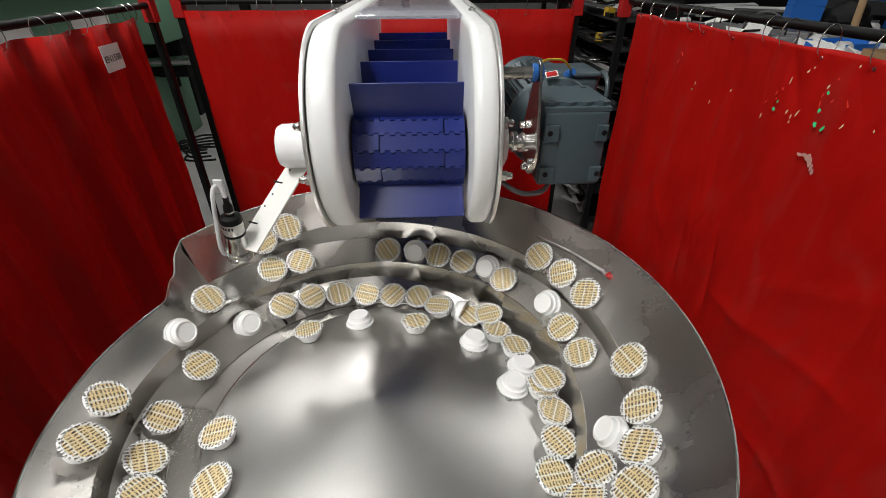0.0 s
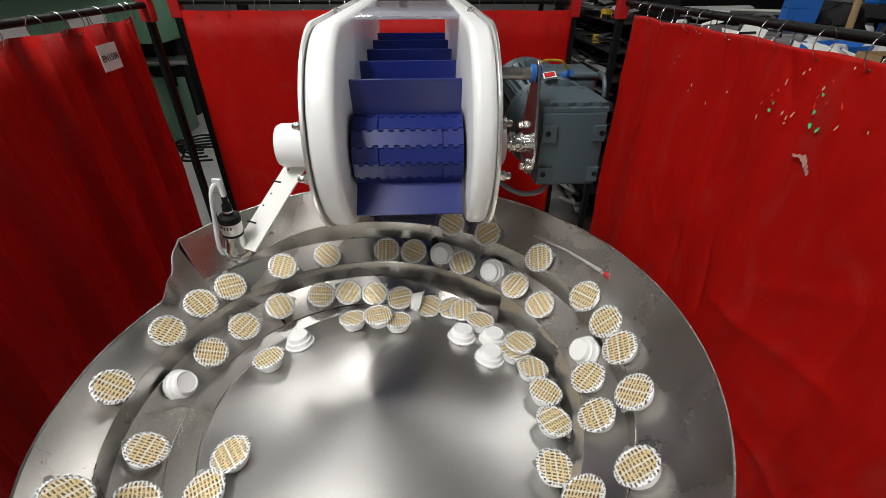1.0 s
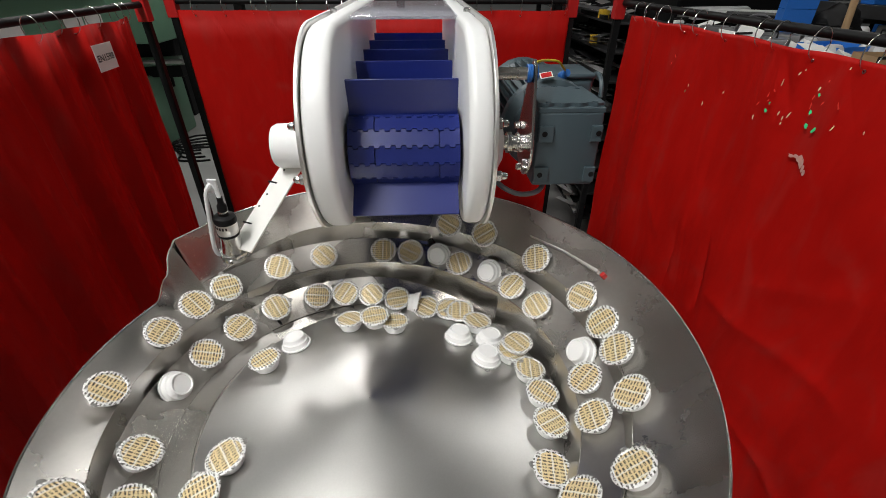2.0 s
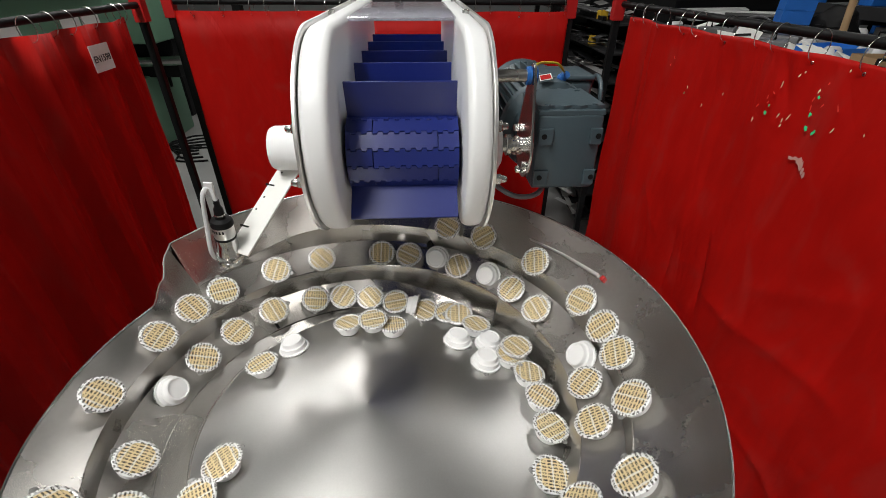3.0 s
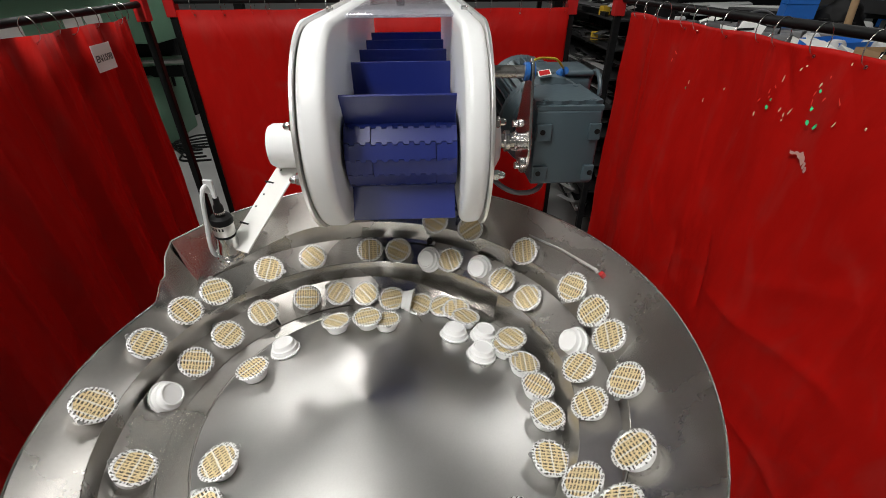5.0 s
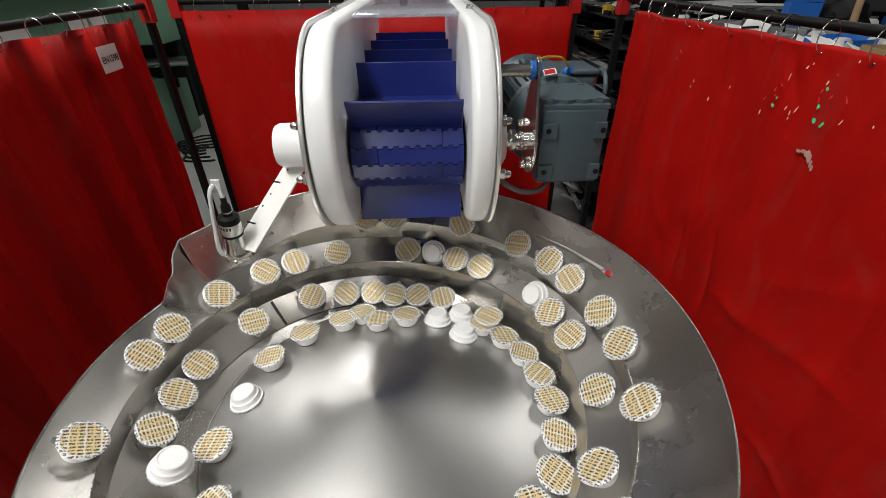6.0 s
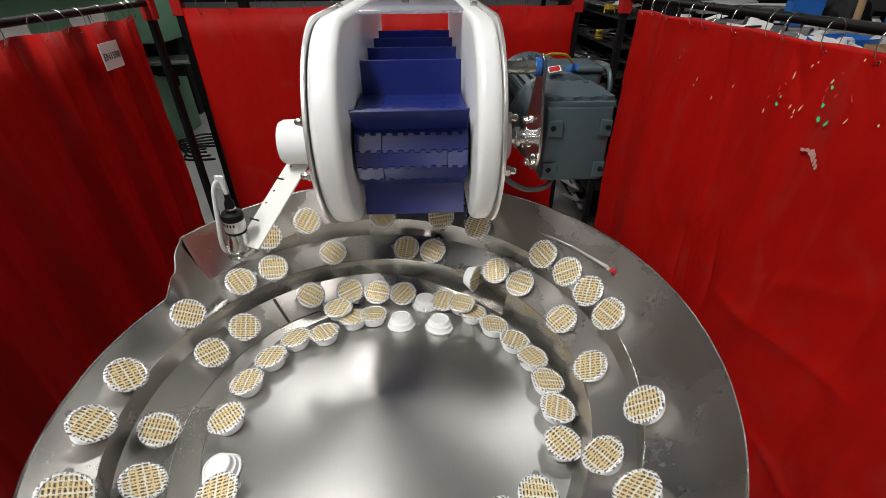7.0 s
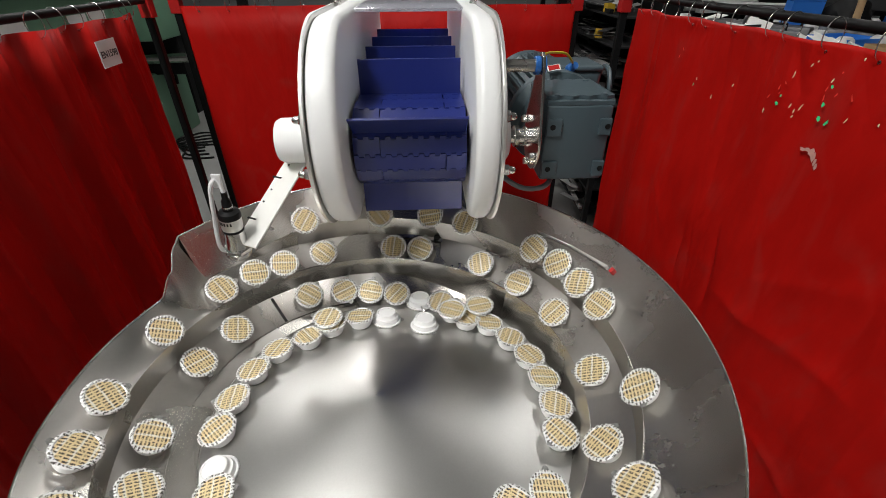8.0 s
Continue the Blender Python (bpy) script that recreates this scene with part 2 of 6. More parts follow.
GREEN = mat("green_machine_enamel", (0.12, 0.24, 0.16), 0.45, 0, 0.12, 5, 80, 0.06)


# ---- building helpers ----
def link(name, bm, material, parent=None, label="", smooth=False):
    me = bpy.data.meshes.new(name)
    bm.normal_update()
    bm.to_mesh(me)
    bm.free()
    me.materials.append(material)
    if smooth:
        for p in me.polygons:
            p.use_smooth = True
        me.set_sharp_from_angle(angle=radians(35))
    ob = new(name, me)
    ob.parent = parent
    if label:
        ob["label"] = label
    return ob


def part(name, bm, material, parent, label="", smooth=True):
    return link(name, bm, material, parent, label, smooth)


def box(x0, x1, y0, y1, z0, z1, bevel=0.0, seg=2, bm=None):
    out = bm or bmesh.new()
    b = bmesh.new()
    bmesh.ops.create_cube(b, size=1.0)
    bmesh.ops.transform(b, matrix=Matrix.LocRotScale(((x0 + x1) / 2, (y0 + y1) / 2, (z0 + z1) / 2), None, (x1 - x0, y1 - y0, z1 - z0)), verts=b.verts)
    if bevel:
        bmesh.ops.bevel(b, geom=b.edges, offset=bevel, segments=seg, affect="EDGES", profile=0.5)
    return merge(out, b)


def merge(out, b, m=None):
    """Adds the bmesh b to out, moved by m."""
    me = bpy.data.meshes.new("tmp")
    b.to_mesh(me)
    b.free()
    if m is not None:
        me.transform(m)
    out.from_mesh(me)
    bpy.data.meshes.remove(me)
    return out


def spin(profile, n=32, bm=None, m=None, close=True):
    """A turned body about z from a profile of (radius, height)."""
    out = bm or bmesh.new()
    b = bmesh.new()
    rings = []
    for r, z in profile:
        if r < 1e-6:
            rings.append([b.verts.new((0, 0, z))])
        else:
            rings.append([b.verts.new((r * math.cos(2 * math.pi * i / n), r * math.sin(2 * math.pi * i / n), z)) for i in range(n)])
    for p, q in zip(rings, rings[1:]):
        for i in range(n):
            j = (i + 1) % n
            if len(p) == 1:
                b.faces.new((p[0], q[i], q[j]))
            elif len(q) == 1:
                b.faces.new((p[i], p[j], q[0]))
            else:
                b.faces.new((p[i], p[j], q[j], q[i]))
    bmesh.ops.recalc_face_normals(b, faces=b.faces)
    return merge(out, b, m)


def rod(a, b, r, n=12, bm=None):
    """A round bar from a to b."""
    a, b = Vector(a), Vector(b)
    d = b - a
    m = Matrix.Translation(a) @ d.to_track_quat("Z", "Y").to_matrix().to_4x4()
    return spin([(0, 0), (r, 0), (r, d.length), (0, d.length)], n, bm, m)


def tube(points, r, n=8, bm=None):
    """A bent round bar through points."""
    out = bm or bmesh.new()
    b = bmesh.new()
    pts = [Vector(p) for p in points]
    rings = []
    for i, p in enumerate(pts):
        d = (pts[min(i + 1, len(pts) - 1)] - pts[max(i - 1, 0)]).normalized()
        q = d.to_track_quat("Z", "Y").to_matrix()
        rings.append([b.verts.new(p + q @ Vector((r * math.cos(2 * math.pi * k / n), r * math.sin(2 * math.pi * k / n), 0))) for k in range(n)])
    for s, e in zip(rings, rings[1:]):
        for k in range(n):
            b.faces.new((s[k], s[(k + 1) % n], e[(k + 1) % n], e[k]))
    b.faces.new(rings[0][::-1]), b.faces.new(rings[-1])
    return merge(out, b)


def smooth_path(points, steps=8):
    """Points along a soft curve through the given ones."""
    p = [Vector(q) for q in points]
    p = [p[0] * 2 - p[1], *p, p[-1] * 2 - p[-2]]
    out = []
    for a, b, c, d in zip(p, p[1:], p[2:], p[3:]):
        for k in range(steps):
            t = k / steps
            out.append(0.5 * ((2 * b) + (c - a) * t + (2 * a - 5 * b + 4 * c - d) * t * t + (3 * b - a - 3 * c + d) * t ** 3))
    return [*out, p[-2]]


def prism(outline, x0, x1, bevel=0.0, seg=2):
    """A plate in the yz plane from x0 to x1 with the given outline of (y, z)."""
    b = bmesh.new()
    lo = [b.verts.new((x0, y, z)) for y, z in outline]
    hi = [b.verts.new((x1, y, z)) for y, z in outline]
    b.faces.new(lo), b.faces.new(hi[::-1])
    for i in range(len(lo)):
        j = (i + 1) % len(lo)
        b.faces.new((lo[j], lo[i], hi[i], hi[j]))
    bmesh.ops.recalc_face_normals(b, faces=b.faces)
    if bevel:
        edges = [e for e in b.edges if abs(e.verts[0].co.x - e.verts[1].co.x) < 1e-6]
        bmesh.ops.bevel(b, geom=edges, offset=bevel, segments=seg, affect="EDGES", profile=0.5)
    return b


def empty(name, m, label="", category="", group="", kind=""):
    ob = new(name)
    ob.matrix_world = m
    return tagged(ob, label, category, group, kind)


# ---- the hall ----
H = 4.6
tagged(link("floor", box(-9, 9, -7, 11, -0.1, 0), CONCRETE), "worn grey concrete workshop floor", "floor", kind="structure")
tagged(link("ceiling", box(-9, 9, -7, 11, H, H + 0.1), WHITEWASH), "pale workshop ceiling", "ceiling", kind="structure")
tagged(link("wall_north", box(-9, 9, 11, 11.2, 0, H), PLASTER), "grey workshop wall", "wall", kind="structure")
tagged(link("wall_south", box(-9, 9, -7.2, -7, 0, H), PLASTER), "grey workshop wall", "wall", kind="structure")
tagged(link("wall_east", box(9, 9.2, -7, 11, 0, H), PLASTER), "grey workshop wall", "wall", kind="structure")
tagged(link("wall_west", box(-9.2, -9, -7, 11, 0, H), PLASTER), "grey workshop wall", "wall", kind="structure")

# ---- the bowl feeder ----
Z0 = 1.40
bowl = empty("bowl_feeder", pose(0, 0, Z0), "brushed stainless steel vibratory bowl with rising spiral track", "bowl feeder")
DISH_R, APEX_Z = 0.234, 0.030
U0, U1 = -0.13, 2.158


def ease(k):
    k = min(1, max(0, k))
    return k * k * (3 - 2 * k)


def lip(u):
    """The inner edge of the track; the wall under it fades out where the top turn runs into the turn below."""
    r, z = 0.2500 + 0.0485 * u - 0.0010 * u * u, -0.009 + 0.0625 * u
    if u > 2.05:
        r0, z0 = lip(u - 1)
        z += (z0 + 0.62 * (r - r0) - z) * ease((u - 2.05) / 0.108)
    return r, z


def dish_z(r):
    return APEX_Z - 0.158 * r


def knots(table, u):
    for (a, *p), (b, *q) in zip(table, table[1:]):
        if u <= b:
            k = min(1, max(0, (u - a) / (b - a)))
            k = k * k * (3 - 2 * k)
            return [x + (y - x) * k for x, y in zip(p, q)]
    return list(table[-1][1:])


RIM = [(1.158, 0.378, 0.169), (1.164, 0.372, 0.158), (1.176, 0.357, 0.130), (1.190, 0.352, 0.104), (1.25, 0.364, 0.098), (1.32, 0.368, 0.100), (1.65, 0.398, 0.166), (2.0, 0.3965, 0.171), (2.06, 0.396, 0.171), (2.11, 0.385, 0.171), (2.158, 0.378, 0.169)]
FOOT = [(-0.13, 0.232), (0.35, 0.232), (0.60, 0.264), (0.87, 0.279)]


def track(u, w):
    """A point of the track's profile at turn u; w runs from the lip (0) to the wall or the rim (1)."""
    r0, z0 = lip(u)
    if u + 1 < U1:
        r1, z1 = lip(u + 1)[0], z0 + 0.62 * (lip(u + 1)[0] - r0)
    else:
        r1, z1 = knots(RIM, u)
    r, rise = r0 + (r1 - r0) * w, 0.8 * w + 0.2 * w * w
    if 1.15 < u < 1.22:
        k = ease((u - 1.158) / 0.06)
        rise = rise * k + w ** 2.2 * (1 - k)
    z = z0 + (z1 - z0) * rise
    if u < 0.02:
        z += (dish_z(r) + 0.0005 - z) * (1 - ease((u - U0) / (0.02 - U0)))
    return r, z


def at(u, r, z):
    a = math.pi / 2 + 2 * math.pi * u
    return Vector((r * math.cos(a), r * math.sin(a), z))


def strip(us, profile):
    """A sheet swept along the turns us; profile(u) gives (r, z) points."""
    b = bmesh.new()
    rows = [[b.verts.new(at(u, *p)) for p in profile(u)] for u in us]
    for p, q in zip(rows, rows[1:]):
        for i in range(len(p) - 1):
            b.faces.new((p[i], q[i], q[i + 1], p[i + 1]))
    return b


def span(a, b, n):
    return [a + (b - a) * i / n for i in range(n + 1)]


def foot(u):
    r = knots(FOOT, u)[0]
    return r, dish_z(r)


part("track", strip(span(U0, U1, 420), lambda u: [track(u, w / 8) for w in range(9)]), STEEL, bowl)
part("wall", strip(span(U0 + 1, U1, 240), lambda u: [(track(u - 1, 1)[0], track(u - 1, 1)[1]), (lip(u)[0] - 0.0005, lip(u)[1] + 0.001)]), STEEL, bowl)
part("inner_wall", strip(span(U0, U0 + 1, 200), lambda u: [foot(u), (foot(u)[0] + 0.45 * (track(u, 0)[0] - foot(u)[0]) + 0.001, foot(u)[1] + 0.5 * (track(u, 0)[1] - foot(u)[1])), track(u, 0)]), STEEL, bowl)
part("lip", tube([at(u, track(u, 0)[0], track(u, 0)[1] + 0.001) for u in span(U0 + 0.01, 2.085, 420)], 0.0007, 6), STEEL, bowl, "bright worn track edge")
part("dish", strip(span(U0, U0 + 1, 160), lambda u: [(foot(u)[0] * k, dish_z(foot(u)[0] * k)) for k in (0.002, 0.25, 0.5, 0.75, 1.0)]), DISH, bowl, "evenly sanded steel dish")
part("weld_bead", tube([at(u, 0.2345, dish_z(0.2345) + 0.0012) for u in span(0.14, 0.42, 90)], 0.0011, 5), STEEL_BRIGHT, bowl, "bright stitched weld bead")
part("rim", tube([at(u, *knots(RIM, u)) for u in span(U1 - 1, U1, 300)], 0.0015, 6), STEEL_BRIGHT, bowl, "bright rolled rim edge")
part("skirt", strip(span(U1 - 1, U1, 200), lambda u: [knots(RIM, u), (knots(RIM, u)[0] - 0.008, knots(RIM, u)[1] - 0.06), (0.33, 0.02), (0.30, -0.03), (0.26, -0.05), (0.02, -0.05)]), STEEL, bowl)


def seam(u, r):
    """The height of the track at radius r on turn u."""
    pts = [track(u, w / 24) for w in range(25)]
    for (r0, z0), (r1, z1) in zip(pts, pts[1:]):
        if r0 <= r <= r1:
            return z0 + (z1 - z0) * (r - r0) / (r1 - r0)
    return pts[-1][1]


seam_sheet = bmesh.new()
seam_rows = []
for r in span(track(U1, 0)[0], track(U1, 1)[0] - 0.0002, 24):
    seam_rows.append([seam_sheet.verts.new(at(U1, r, z)) for z in (seam(U1 - 1, r) - 0.001, seam(U1, r) + 0.0002)])
for p, q in zip(seam_rows, seam_rows[1:]):
    seam_sheet.faces.new((p[0], q[0], q[1], p[1]))
part("seam_plate", seam_sheet, STEEL, bowl)

# small fittings on the track
deflector = bmesh.new()
rows = []
for u, w, wide in ((1.868, 0.47, 0.008), (1.838, 0.51, 0.025), (1.806, 0.56, 0.05)):
    r, z = track(u, w)
    r2, z2 = track(u, w + wide)
    rows.append([deflector.verts.new(at(u, r - 0.004, z + 0.006)), deflector.verts.new(at(u, r2 - 0.004, z2 + 0.006)), deflector.verts.new(at(u, r2, z2)), deflector.verts.new(at(u, r, z))])
for p, q in zip(rows, rows[1:]):
    for k in range(4):
        deflector.faces.new((p[k], q[k], q[(k + 1) % 4], p[(k + 1) % 4]))
deflector.faces.new(rows[0]), deflector.faces.new(rows[-1][::-1])
part("guide_strip", deflector, PLATE, bowl, "bright narrow steel guide strip", smooth=False)
tip = at(1.801, *track(1.801, 0.60))
part("guide_tip", merge(bmesh.new(), box(-0.004, 0.004, -0.003, 0.003, -0.002, 0.010, 0.001), Matrix.Translation(tip) @ pose(0, 0, 0, 0, -40, 20)), REDPAINT, bowl, "small red guide tip")
gate = bmesh.new()
for k in range(8):
    u0, u1 = 0.985 - 0.0045 * k, 0.985 - 0.0045 * (k + 1)
    q = []
    for u in (u0, u1):
        r, z = track(u, 0.97)
        r2, z2 = track(u, 0.85)
        q += [gate.verts.new(at(u, r - 0.003, z + 0.004)), gate.verts.new(at(u, r2 - 0.003, z2 + 0.004))]
    gate.faces.new((q[0], q[1], q[3], q[2]))
part("gate_plate", gate, STEEL_BRIGHT, bowl, "thin steel gate plate on the track", smooth=False)
part("gate_clamp", merge(bmesh.new(), box(-0.005, 0.005, -0.005, 0.005, 0, 0.008, 0.001), Matrix.Translation(at(0.955, *track(0.955, 0.9)))), BLACK, bowl, "small black clamp")
part("track_joint", strip(span(0.118, 0.1205, 2), lambda u: [(track(u, w)[0] - 0.0006, track(u, w)[1] + 0.0008) for w in (0.05, 0.5, 0.96)]), DARKSTEEL, bowl, "dark sheet joint across the track")
spring = [at(-0.045 - 0.018 * k / 40, 0.222 - 0.0012 * k / 2 + 0.0025 * math.cos(k * 1.3), dish_z(0.21) + 0.0045 + 0.0025 * math.sin(k * 1.3)) for k in range(41)]
bit = empty("bent_wire_bit", pose(0, 0, 0), "thin bent strip of clear wire lying in the dish", "wire")
part("wire", tube([p + Vector((0, 0, Z0)) for p in spring], 0.0006, 5), STEEL_BRIGHT, bit)

drive = empty("feeder_drive", pose(0, 0, 0), "grey round vibratory drive unit under the bowl", "drive unit")
part("drum", spin([(0, 0.85), (0.24, 0.85), (0.25, 0.86), (0.25, 1.34), (0.24, 1.349), (0, 1.349)], 48), MOTOR, drive)
part("column", spin([(0, 0.03), (0.16, 0.03), (0.16, 0.85), (0, 0.85)], 32), MOTOR, drive)
part("foot", spin([(0, 0), (0.32, 0), (0.32, 0.02), (0.31, 0.03), (0, 0.03)], 48), MOTOR, drive)

# ---- cups ----
CUP_H = 0.018


def tilt(u):
    return 31.0 + 5.0 * max(0, u) + 20.0 * max(0, u - 1.5)


def lid_point(u):
    return 0.262 + 0.052 * u - 0.008 * u * u, 0.022 + 0.057 * u - 0.001 * u * u


def cup_master():
    cup = empty("portion_cup", pose(0, 0, -1), "white plastic portion cup with printed gold foil lid", "cup", "cups in the bowl")
    part("cup_body", spin([(0, -0.0168), (0.0135, -0.0168), (0.0145, -0.018), (0.0154, -0.0181), (0.0168, -0.0172), (0.0174, -0.0112), (0.0184, -0.0100), (0.0204, -0.0094), (0.0210, -0.0034), (0.0216, -0.0022), (0.0240, -0.0020), (0.0244, -0.0008), (0.0240, 0.0), (0, 0)], 28), CUP, cup)
    b = bmesh.new()
    n = 56
    rings = []
    for r, z in ((0.0, 0.0009), (0.011, 0.0008), (0.0205, 0.0006), (0.0215, 0.0016), (0.0238, 0.0013), (0.0251, 0.0002), (0.0249, -0.0006)):
        if r == 0:
            rings.append([b.verts.new((0, 0, z))])
            continue
        row = []
        for i in range(n):
            a = 2 * math.pi * i / n
            ruffle = (1 if i % 2 else -1) * (0.00035 if r > 0.023 else 0.00015 if r > 0.02 else 0)
            row.append(b.verts.new(((r + ruffle) * math.cos(a), (r + ruffle) * math.sin(a), z + ruffle)))
        rings.append(row)
    for p, q in zip(rings, rings[1:]):
        for i in range(n):
            j = (i + 1) % n
            b.faces.new((p[0], q[i], q[j]) if len(p) == 1 else (p[i], q[i], q[j], p[j]))
    lid = part("lid", b, LID, cup, "foil lid printed with rows of dark lettering")
    t = bmesh.new()
    up = [t.verts.new(p) for p in ((0.0238, -0.0045, 0.0004), (0.0280, -0.0036, 0.0012), (0.0300, -0.001, 0.0004), (0.0290, 0.0025, 0.0014), (0.0262, 0.0046, 0.0005), (0.0236, 0.0048, 0.0004))]
    dn = [t.verts.new(v.co - Vector((0, 0, 0.0003))) for v in up]
    t.faces.new(up), t.faces.new(dn[::-1])
    for i in range(6):
        t.faces.new((up[i], dn[i], dn[(i + 1) % 6], up[(i + 1) % 6]))
    part("pull_tab", t, TAB, lid, "crumpled grey foil pull tab", smooth=False)
    return cup


def flipped(m, angle):
    """The pose m of a lid, with the cup turned over by the angle about its own middle."""
    mid = Matrix.Translation((0, 0, -CUP_H / 2))
    return m @ mid @ pose(0, 0, 0, angle) @ Matrix.Translation((0, 0, CUP_H / 2))


def on_track(u, w, angle, turn):
    r, z = lid_point(u)
    t = radians(tilt(u))
    bank = tilt(u) * min(1, max(0.35, (u + 0.16) / 0.2))
    if angle == 180:
        bank, w = bank + 22, w - 0.003
    r, z = r + 0.003 * math.sin(t), z - 0.003 * math.cos(t)
    m = Matrix.Translation(at(u, r + w * math.cos(t), z + w * math.sin(t) + Z0)) @ pose(0, 0, 0, 0, 0, 90 + 360 * u) @ pose(0, 0, 0, 0, -bank, 0)
    return flipped(m, angle) @ pose(0, 0, 0, 0, 0, turn)


def on_dish(deg, r, angle, turn, lift=0.0, lean=-9.0):
    a = radians(deg)
    m = Matrix.Translation((r * math.cos(a), r * math.sin(a), dish_z(r) + CUP_H + 0.0015 + lift + Z0)) @ pose(0, 0, 0, 0, 0, deg) @ pose(0, 0, 0, 0, -lean, 0)
    return flipped(m, angle) @ pose(0, 0, 0, 0, 0, turn)


def in_air(deg, r, z, angle, turn, lean):
    a = radians(deg)
    m = Matrix.Translation((r * math.cos(a), r * math.sin(a), z + Z0)) @ pose(0, 0, 0, 0, 0, deg) @ pose(0, 0, 0, 0, -lean, 0)
    return flipped(m, angle) @ pose(0, 0, 0, 0, 0, turn)


MASTER = cup_master()
CUPS = [MASTER]
for _ in range(70 - 1):
    CUPS.append(copy_thing(MASTER, pose(0, 0, -1)))
for i in (15, 20, 23, 25, 28, 38, 46, 53, 56, 58, 59):
    tagged(CUPS[i], "white plastic portion cup lying upside down, stepped bottom up")

# ---- conveyor ----
YC, ZC, RB, RN = 0.255, Z0 + 0.296, 0.058, 0.0572
XL, XR = -0.027, 0.139
conveyor = empty("cleated_conveyor", pose(0, 0, 0), "cleated blue belt conveyor with white side guards", "conveyor")
PITCH, CLEAT_H, LINK, FLAT = 0.120, 0.052, 0.024, 0.495
GY, GZ = 0.277, Z0 + 0.321


def guard_outline(r, back, n=28, top=0.0):
    out = [(GY + back, GZ + r + top)]
    out += [(GY - r * math.sin(a), GZ + r * math.cos(a) + (top if a < 0.01 else 0)) for a in span(0, math.pi * 0.90, n)]
    out += [(GY + 0.06, GZ - r * 0.93), (GY + back, GZ - r * 0.93)]
    return out


for x0, x1 in ((-0.073, -0.0682), (0.1742, 0.179)):
    part("side_plate", prism(guard_outline(0.152, 0.62), x0, x1, 0.0008), PLATE, conveyor, "pale satin steel side plate", smooth=False)
for x0, x1 in ((-0.068, -0.030), (0.142, 0.174)):
    part("side_guard", prism(guard_outline(0.1495, 0.60), x0, x1, 0.011, 5), PE, conveyor, "rounded white plastic side guard")
for x in (-0.062, 0.164):
    for y, z in ((0.44, 0.455), (0.74, 0.457)):
        part("cover_bolt", merge(bmesh.new(), spin([(0, 0.008), (0.004, 0.008), (0.006, 0.006), (0.006, 0), (0, 0)], 10), Matrix.Translation((x, y, Z0 + z + 0.014))), STEEL_BRIGHT, conveyor)
part("cover", box(-0.069, 0.175, 0.405, 0.80, Z0 + 0.462, Z0 + 0.467, 0.001), CLEAR, conveyor, "clear tinted plastic top cover")


def belt_pose(s):
    """The pose on the belt, s metres along it from the top of the drum; s falls behind it on the upper run."""
    arc = math.pi * RN
    if s < -FLAT:
        a, k = radians(58), -FLAT - s
        return Matrix.Translation((0, YC + FLAT + k * math.cos(a), ZC + RB - k * math.sin(a))) @ pose(0, 0, 0, -58)
    if s < 0:
        return Matrix.Translation((0, YC - s, ZC + RB))
    if s < arc:
        a = s / RN
        return Matrix.Translation((0, YC - RB * math.sin(a), ZC + RB * math.cos(a))) @ pose(0, 0, 0, math.degrees(a))
    return Matrix.Translation((0, YC + (s - arc), ZC - RB)) @ pose(0, 0, 0, 180)


def belt_shift(t):
    rows = [(0.0, 0.05), (0.1, 0.2), (0.2, 0.4), (0.3, 0.55), (0.4, 0.68), (0.5, 0.77), (0.6, 0.86), (0.7, 0.95), (0.8, 0.99), (1.0, 1.0), (4.8, 1.0), (5.8, 2.0),
            (6.0, 2.22), (6.1, 2.4), (6.2, 2.56), (6.3, 2.64), (6.4, 2.77), (6.5, 2.85), (6.6, 2.93), (6.7, 3.03), (6.8, 3.15), (6.9, 3.28), (7.0, 3.3), (8.0, 3.36)]
    for (a, p), (b, q) in zip(rows, rows[1:]):
        if t <= b:
            return p + (q - p) * (t - a) / (b - a)
    return rows[-1][1]


S_REF = RN * radians(11)


def link_bmesh(shift, split):
    """A belt module in two lengths that meet after so many knuckles: slabs with hinge knuckles along both edges."""
    b = bmesh.new()
    n = 21
    w = (XR - XL - 0.004) / n
    for first, last in ((0, split), (split, n)):
        lo, hi = [], []
        for i in range(first, last):
            x = XL + 0.002 + i * w
            e = 0.0030 if (i + shift) % 2 else -0.0008
            a, c = (0.0012 if i == first and first else 0.0005), 0.0005
            lo += [(x + a, -LINK / 2 - e), (x + w - c, -LINK / 2 - e)]
            hi += [(x + a, LINK / 2 - e - 0.0007), (x + w - c, LINK / 2 - e - 0.0007)]
        ring = lo + hi[::-1]
        top = [b.verts.new((x, y, 0.0)) for x, y in ring]
        bot = [b.verts.new((x, y, -0.008)) for x, y in ring]
        b.faces.new(top), b.faces.new(bot[::-1])
        for i in range(len(ring)):
            j = (i + 1) % len(ring)
            b.faces.new((top[i], bot[i], bot[j], top[j]))
    return b


first_link = part("belt_link", link_bmesh(0, 5), BELT, conveyor, smooth=False)
other_link = part("belt_link", link_bmesh(0, 17), BELT, conveyor, smooth=False)
links = [(first_link, -30), (other_link, -29)]
for k in range(-28, 12):
    ob = new("belt_link", (other_link if k % 2 else first_link).data)
    ob.parent = conveyor
    links.append((ob, k))
first_cleat = part("cleat", box(XL + 0.004, XR - 0.004, -0.0018, 0.0018, -0.002, CLEAT_H, 0.0008), BELT, conveyor, "tall blue plastic cleat", smooth=False)
cleats = [(first_cleat, -8)]
